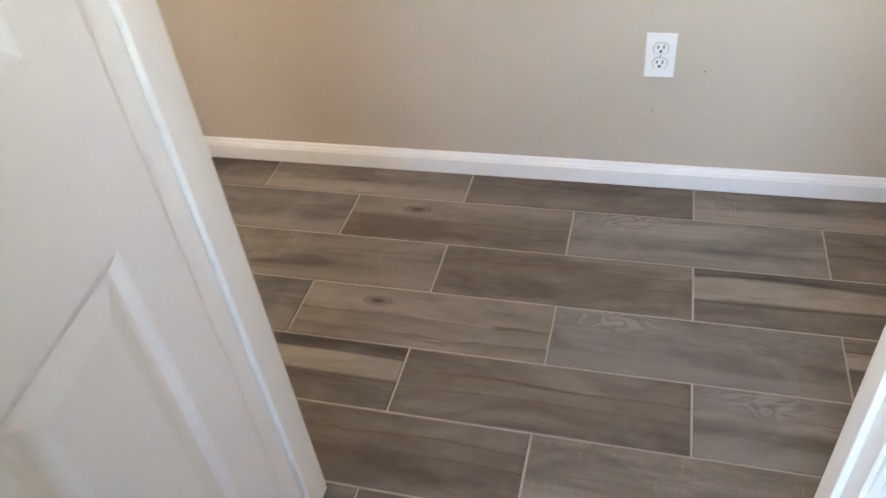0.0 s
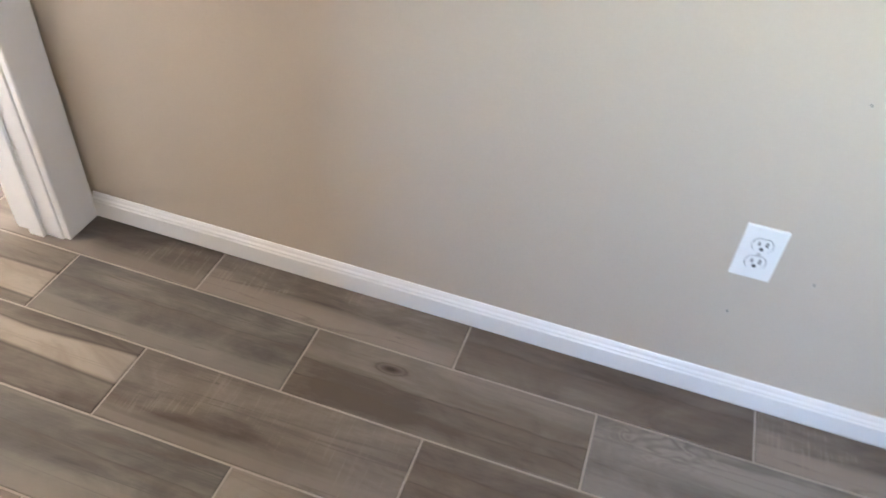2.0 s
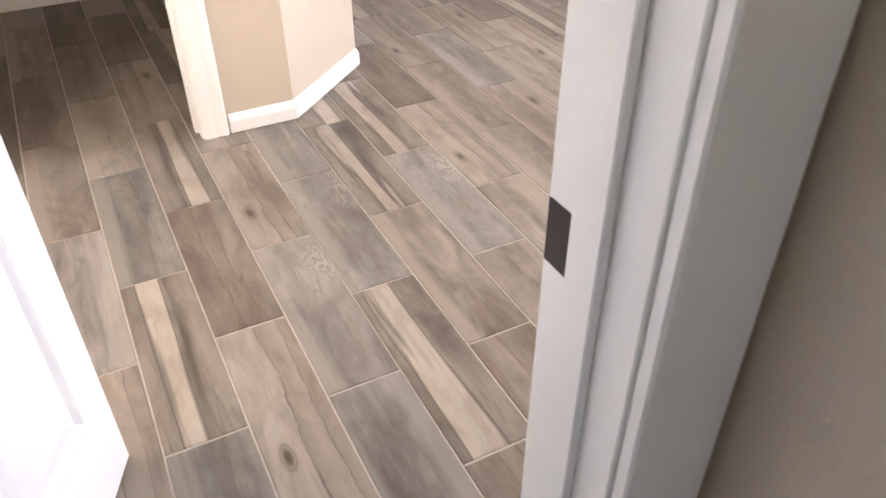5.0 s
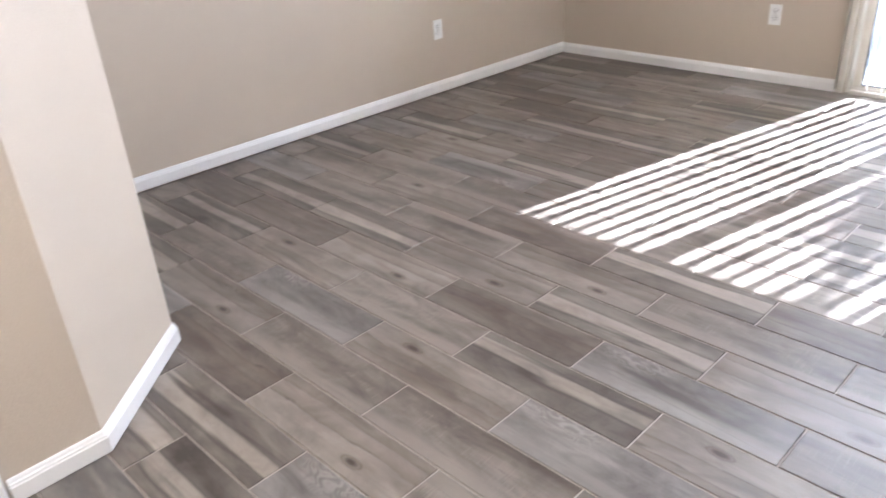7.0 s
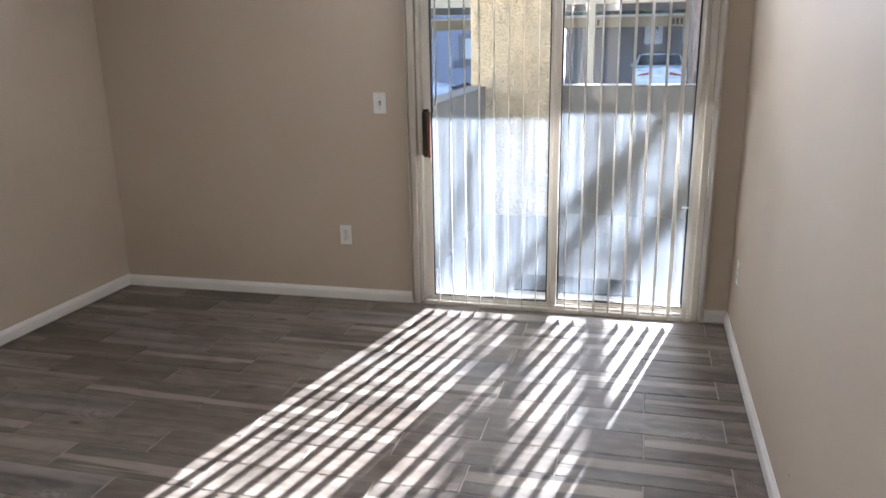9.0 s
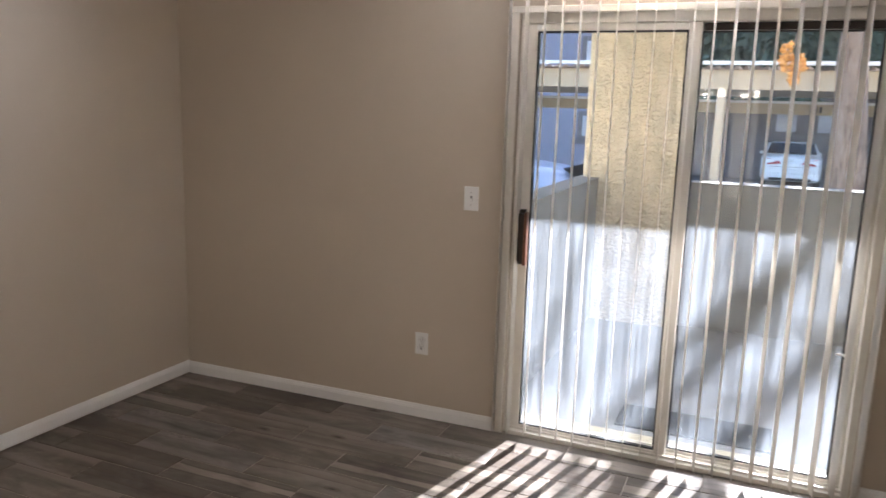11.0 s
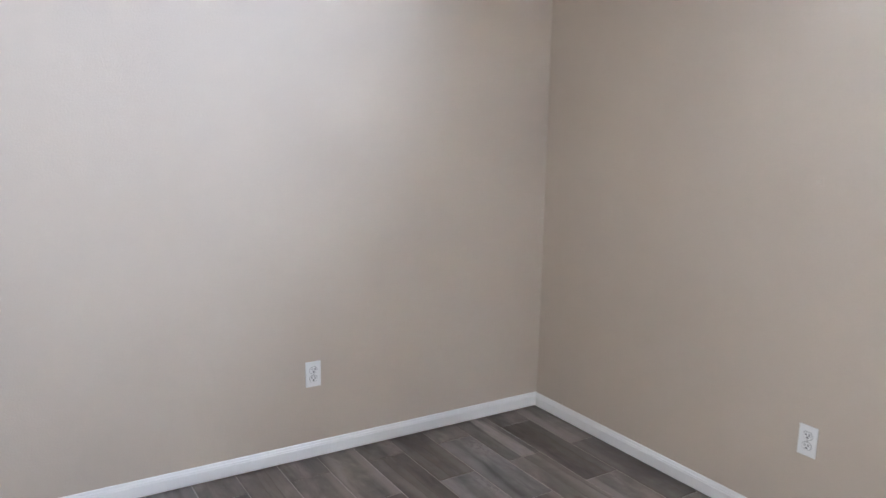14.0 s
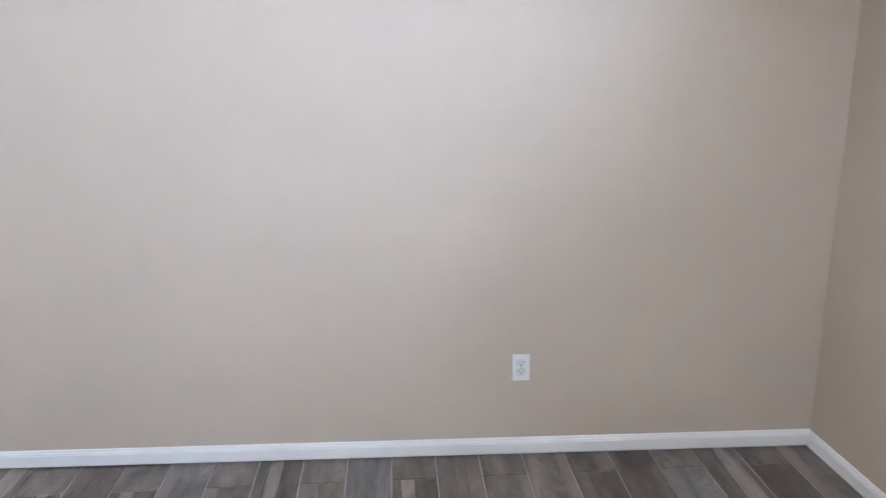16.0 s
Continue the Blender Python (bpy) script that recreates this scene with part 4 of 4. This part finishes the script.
# ---------------------------------------------------------------- plank tiles (last)
def tile_material(name, dark, mid, light, strip=None, knot=None, swirl=None, saw=0.0, foot=0.0, veins=0.6, cracks=(), rng=(0.375, 0.625)):
    """Glazed wood-look plank: long grain, broad streaks, dark veins, and the marks of its printed pattern."""
    m, nt, b = nodes_of(name, 0.38, 0.0, 0.2)
    info = nt.nodes.new("ShaderNodeObjectInfo")
    w = math_node(nt, "MULTIPLY", info.outputs["Random"], 40.0)
    streak = noise_node(nt, coords(nt, scale=(1.3, 9, 1)), 1.0, 5.0, 0.55, 0.9, w)
    lines = noise_node(nt, coords(nt, scale=(1.1, 21, 1)), 1.0, 2.0, 0.5, 0.8, w)
    grain = noise_node(nt, coords(nt, scale=(9, 190, 1)), 1.0, 4.0, 0.65, 0.4, w)
    cloud = noise_node(nt, coords(nt, scale=(4.5, 10, 1)), 1.0, 6.0, 0.62, 0.9, w)
    f = math_node(nt, "ADD", math_node(nt, "MULTIPLY", streak, 0.42), math_node(nt, "ADD", math_node(nt, "MULTIPLY", grain, 0.10), math_node(nt, "MULTIPLY", cloud, 0.48)))
    col = ramp(nt, f, [(rng[0], dark), (0.49, mid), (rng[1], light)])
    rust = noise_node(nt, coords(nt, scale=(3.0, 20, 1)), 1.0, 5.0, 0.6, 1.2, math_node(nt, "ADD", w, 7.3))
    col = mix(nt, math_node(nt, "MULTIPLY", math_node(nt, "MULTIPLY", math_node(nt, "SUBTRACT", rust, 0.56), 8.0, True), 0.25), col, (0.13, 0.082, 0.05))
    xyz = nt.nodes.new("ShaderNodeSeparateXYZ")
    nt.links.new(coords(nt), xyz.inputs[0])
    X, Y = xyz.outputs[0], xyz.outputs[1]
    wob = math_node(nt, "MULTIPLY", math_node(nt, "SUBTRACT", lines, 0.5), 0.10)
    if foot:
        # a paler foot along one edge
        low = math_node(nt, "MULTIPLY", math_node(nt, "SUBTRACT", math_node(nt, "ADD", -0.032, wob), Y), 38.0, True)
        col = mix(nt, math_node(nt, "MULTIPLY", low, foot), col, light)
    if strip:
        y0, half, tone = strip
        dist = math_node(nt, "ABSOLUTE", math_node(nt, "SUBTRACT", math_node(nt, "ADD", Y, wob), y0))
        on = math_node(nt, "SUBTRACT", 1.0, math_node(nt, "MULTIPLY", math_node(nt, "SUBTRACT", dist, half), 75.0, True), True)
        col = mix(nt, math_node(nt, "MULTIPLY", on, 0.8), col, ramp(nt, cloud, [(0.32, tuple(c * 0.62 for c in tone)), (0.55, tone)]))
        rim = math_node(nt, "SUBTRACT", 1.0, math_node(nt, "MULTIPLY", math_node(nt, "ABSOLUTE", math_node(nt, "SUBTRACT", dist, half + 0.012)), 130.0), True)
        col = mix(nt, math_node(nt, "MULTIPLY", rim, 0.6), col, tuple(c * 0.65 for c in dark))
    ridge = math_node(nt, "SUBTRACT", 1.0, math_node(nt, "MULTIPLY", math_node(nt, "ABSOLUTE", math_node(nt, "SUBTRACT", lines, 0.56)), 70.0), True)
    ridge = math_node(nt, "MULTIPLY", ridge, math_node(nt, "MULTIPLY", math_node(nt, "SUBTRACT", cloud, 0.42), 6.0, True))
    col = mix(nt, math_node(nt, "MULTIPLY", ridge, veins * 0.6), col, tuple(c * 0.55 for c in dark))
    for y0, lift in cracks:
        # one long wavy brown crack, its tint fading out on one side
        wave = math_node(nt, "MULTIPLY", math_node(nt, "SUBTRACT", streak, 0.5), 0.11)
        d = math_node(nt, "SUBTRACT", math_node(nt, "ADD", Y, wave), y0)
        below = math_node(nt, "MULTIPLY", math_node(nt, "GREATER_THAN", 0.0, d), math_node(nt, "SUBTRACT", 1.0, math_node(nt, "MULTIPLY", math_node(nt, "ABSOLUTE", d), 28.0), True))
        col = mix(nt, math_node(nt, "MULTIPLY", below, 0.45 * lift), col, (0.125, 0.090, 0.062))
        line = math_node(nt, "SUBTRACT", 1.0, math_node(nt, "MULTIPLY", math_node(nt, "ABSOLUTE", d), 330.0), True)
        line = math_node(nt, "MULTIPLY", line, math_node(nt, "MULTIPLY", math_node(nt, "SUBTRACT", cloud, 0.36), 5.0, True))
        col = mix(nt, math_node(nt, "MULTIPLY", line, 0.75 * lift), col, (0.050, 0.035, 0.026))
    if knot:
        kx, ky = knot
        dx = math_node(nt, "MULTIPLY", math_node(nt, "SUBTRACT", X, kx), 0.75)
        dy = math_node(nt, "MULTIPLY", math_node(nt, "SUBTRACT", Y, ky), 1.8)
        r = math_node(nt, "SQRT", math_node(nt, "ADD", math_node(nt, "MULTIPLY", dx, dx), math_node(nt, "MULTIPLY", dy, dy)))
        r = math_node(nt, "ADD", r, math_node(nt, "MULTIPLY", math_node(nt, "SUBTRACT", cloud, 0.5), 0.025))
        halo = math_node(nt, "SUBTRACT", 1.0, math_node(nt, "MULTIPLY", r, 24.0), True)
        col = mix(nt, math_node(nt, "MULTIPLY", halo, 0.85), col, (0.125, 0.088, 0.062))
        core = math_node(nt, "SUBTRACT", 1.0, math_node(nt, "MULTIPLY", math_node(nt, "SUBTRACT", r, 0.009), 70.0, True), True)
        col = mix(nt, math_node(nt, "MULTIPLY", core, 0.8), col, (0.045, 0.033, 0.025))
        ring = math_node(nt, "SUBTRACT", 1.0, math_node(nt, "MULTIPLY", math_node(nt, "ABSOLUTE", math_node(nt, "SUBTRACT", r, 0.027)), 200.0), True)
        col = mix(nt, math_node(nt, "MULTIPLY", ring, 0.5), col, (0.085, 0.058, 0.04))
    if swirl:
        sx, sy = swirl
        dx = math_node(nt, "MULTIPLY", math_node(nt, "SUBTRACT", X, sx), 0.42)
        dy = math_node(nt, "SUBTRACT", Y, sy)
        r = math_node(nt, "SQRT", math_node(nt, "ADD", math_node(nt, "MULTIPLY", dx, dx), math_node(nt, "MULTIPLY", dy, dy)))
        field = noise_node(nt, coords(nt, scale=(10, 22, 1)), 1.0, 1.0, 0.4, 1.2, w)
        rings = math_node(nt, "MULTIPLY", math_node(nt, "ADD", math_node(nt, "SINE", math_node(nt, "MULTIPLY", field, 44.0)), 1.0), 0.5)
        near = math_node(nt, "SUBTRACT", 1.0, math_node(nt, "MULTIPLY", math_node(nt, "SUBTRACT", r, 0.018), 24.0, True), True)
        col = mix(nt, math_node(nt, "MULTIPLY", near, 0.5), col, mix(nt, rings, mid, tuple(min(1, c * 1.3) for c in light)))
    if saw:
        s = noise_node(nt, coords(nt, scale=(190, 10, 1)), 1.0, 2.0, 0.6, 0.2, w)
        on = math_node(nt, "MULTIPLY", math_node(nt, "MULTIPLY", math_node(nt, "SUBTRACT", s, 0.54), 12.0, True), math_node(nt, "MULTIPLY", math_node(nt, "SUBTRACT", cloud, 0.48), 9.0, True))
        col = mix(nt, math_node(nt, "MULTIPLY", on, saw), col, light)
    tone = nt.nodes.new("ShaderNodeHueSaturation")
    nt.links.new(math_node(nt, "ADD", math_node(nt, "MULTIPLY", info.outputs["Random"], 0.20), 0.87), tone.inputs["Value"])
    tone.inputs["Saturation"].default_value = 0.95
    nt.links.new(col, tone.inputs["Color"])
    nt.links.new(tone.outputs[0], b.inputs["Base Color"])
    nt.links.new(ramp(nt, f, [(0.3, (0.33,) * 3), (0.7, (0.46,) * 3)]), b.inputs["Roughness"])
    bump(nt, b, grain, 0.25, 0.0008)
    return m


CREAM = (0.345, 0.30, 0.25)
KINDS = {
    "k": tile_material("plank tile with a knot", (0.125, 0.102, 0.082), (0.205, 0.175, 0.146), (0.290, 0.256, 0.218), knot=(-0.12, 0.042), veins=0.3, cracks=((-0.002, 1.0), (-0.058, 0.8))),
    "b": tile_material("brown plank tile", (0.083, 0.066, 0.054), (0.147, 0.121, 0.100), (0.220, 0.190, 0.160), veins=0.4, cracks=((0.035, 0.9), (-0.015, 0.7))),
    "g": tile_material("blue grey plank tile", (0.070, 0.066, 0.061), (0.128, 0.117, 0.105), (0.222, 0.200, 0.173), foot=0.7, veins=0.6, cracks=((0.02, 0.5),)),
    "s": tile_material("plank tile with a cream streak", (0.075, 0.062, 0.052), (0.140, 0.119, 0.100), (0.215, 0.186, 0.156), strip=(0.018, 0.022, CREAM)),
    "w": tile_material("plank tile with pale swirls", (0.095, 0.082, 0.072), (0.172, 0.154, 0.138), (0.280, 0.258, 0.234), swirl=(-0.17, 0.066), foot=0.5),
    "c": tile_material("saw-marked plank tile", (0.090, 0.073, 0.060), (0.165, 0.139, 0.115), (0.265, 0.230, 0.194), saw=0.6, foot=0.75),
}


def tile_mesh(w, h, material):
    bm = bmesh.new()
    e, d = 0.0018, 0.0018
    lo = [bm.verts.new((x * w / 2, y * h / 2, -0.006)) for x, y in ((-1, -1), (1, -1), (1, 1), (-1, 1))]
    md = [bm.verts.new((x * w / 2, y * h / 2, -d)) for x, y in ((-1, -1), (1, -1), (1, 1), (-1, 1))]
    hi = [bm.verts.new((x * (w / 2 - e), y * (h / 2 - e), 0.0)) for x, y in ((-1, -1), (1, -1), (1, 1), (-1, 1))]
    for a, c in ((lo, md), (md, hi)):
        for k in range(4):
            bm.faces.new((a[k], a[(k + 1) % 4], c[(k + 1) % 4], c[k]))
    bm.faces.new(hi)
    bmesh.ops.recalc_face_normals(bm, faces=bm.faces)
    return mesh_of("tile", bm, material)


JOINT = 0.0045
FULL = {k: tile_mesh(TL - JOINT, TW - JOINT, m) for k, m in KINDS.items()}
# tiles whose pattern is known, by row and half-length column of their middle
KNOWN = {(0, -3): "c", (0, -1): "c", (0, 1): "b", (0, 3): "c",
         (-1, -2): "g", (-1, 0): "k", (-1, 2): "w", (-1, 4): "b",
         (-2, -3): "s", (-2, -1): "c", (-2, 1): "b", (-2, 3): "s",
         (-3, -2): "g", (-3, 0): "k", (-3, 2): "w", (-3, 4): "s",
         (-4, -1): "s", (-4, 1): "b", (-4, 3): "w",
         (-1, -6): "K", (-2, -5): "g", (-2, -7): "S", (-2, -9): "g", (-1, -8): "b", (-1, -10): "s", (-1, -4): "S", (0, -7): "w", (0, -5): "W", (1, -6): "S", (1, -8): "w",
         (0, -9): "K", (1, -10): "g", (2, -9): "S", (2, -7): "c", (3, -8): "w", (4, -9): "K", (3, -10): "S", (4, -11): "b", (5, -6): "g", (5, -8): "c", (5, -10): "c", (6, -9): "k", (7, -6): "k", (7, -10): "c", (8, -7): "w", (8, -9): "b", (7, -12): "k", (6, -11): "w", (6, -7): "w", (7, -8): "s", (11, -12): "k"}
dice = random.Random(11)
AREAS = [(-4.9, -1.05, -0.95, 4.50), (-1.13, 1.75, -1.75, 0.05)]     # x0, x1, y0, y1 shown closely
rest = bmesh.new()
for row in range(-20, 25):
    y1 = TY + TW * row
    y0 = y1 - TW
    for col in range(-18, 8):
        if (col + row) % 2 == 0:
            continue
        cx, cy = col * TL / 2, (y0 + y1) / 2
        x0, x1 = cx - TL / 2, cx + TL / 2
        kind = KNOWN.get((row, col)) or dice.choice("kbcwcscbsbks")
        flip = kind.isupper() or (dice.random() < 0.5 and (row, col) not in KNOWN)
        kind = kind.lower()
        cx0, cx1, cy0, cy1 = max(x0, -4.95), min(x1, 1.85), max(y0, -3.45), min(y1, 4.56)
        if cx1 - cx0 < 0.02 or cy1 - cy0 < 0.02:
            continue
        near = any(a < cx < b and c < cy < d for a, b, c, d in AREAS) and not (cx > RX + 0.3 and cy > 0.1)
        if not near:
            box(rest, (cx0 + 0.002, cy0 + 0.002, -0.006), (cx1 - 0.002, cy1 - 0.002, 0.0))
            continue
        whole = cx0 == x0 and cx1 == x1 and cy0 == y0 and cy1 == y1
        me = FULL[kind] if whole else tile_mesh(cx1 - cx0 - JOINT, cy1 - cy0 - JOINT, KINDS[kind])
        tile = new("tile", me)
        tile.parent = slab
        tile.matrix_basis = pose((cx0 + cx1) / 2, (cy0 + cy1) / 2, dice.uniform(-0.0003, 0.0003), 0, 0, 180 if flip else 0)
tagged(part("tiles_beyond", rest, KINDS["c"], slab), kind="stuff")
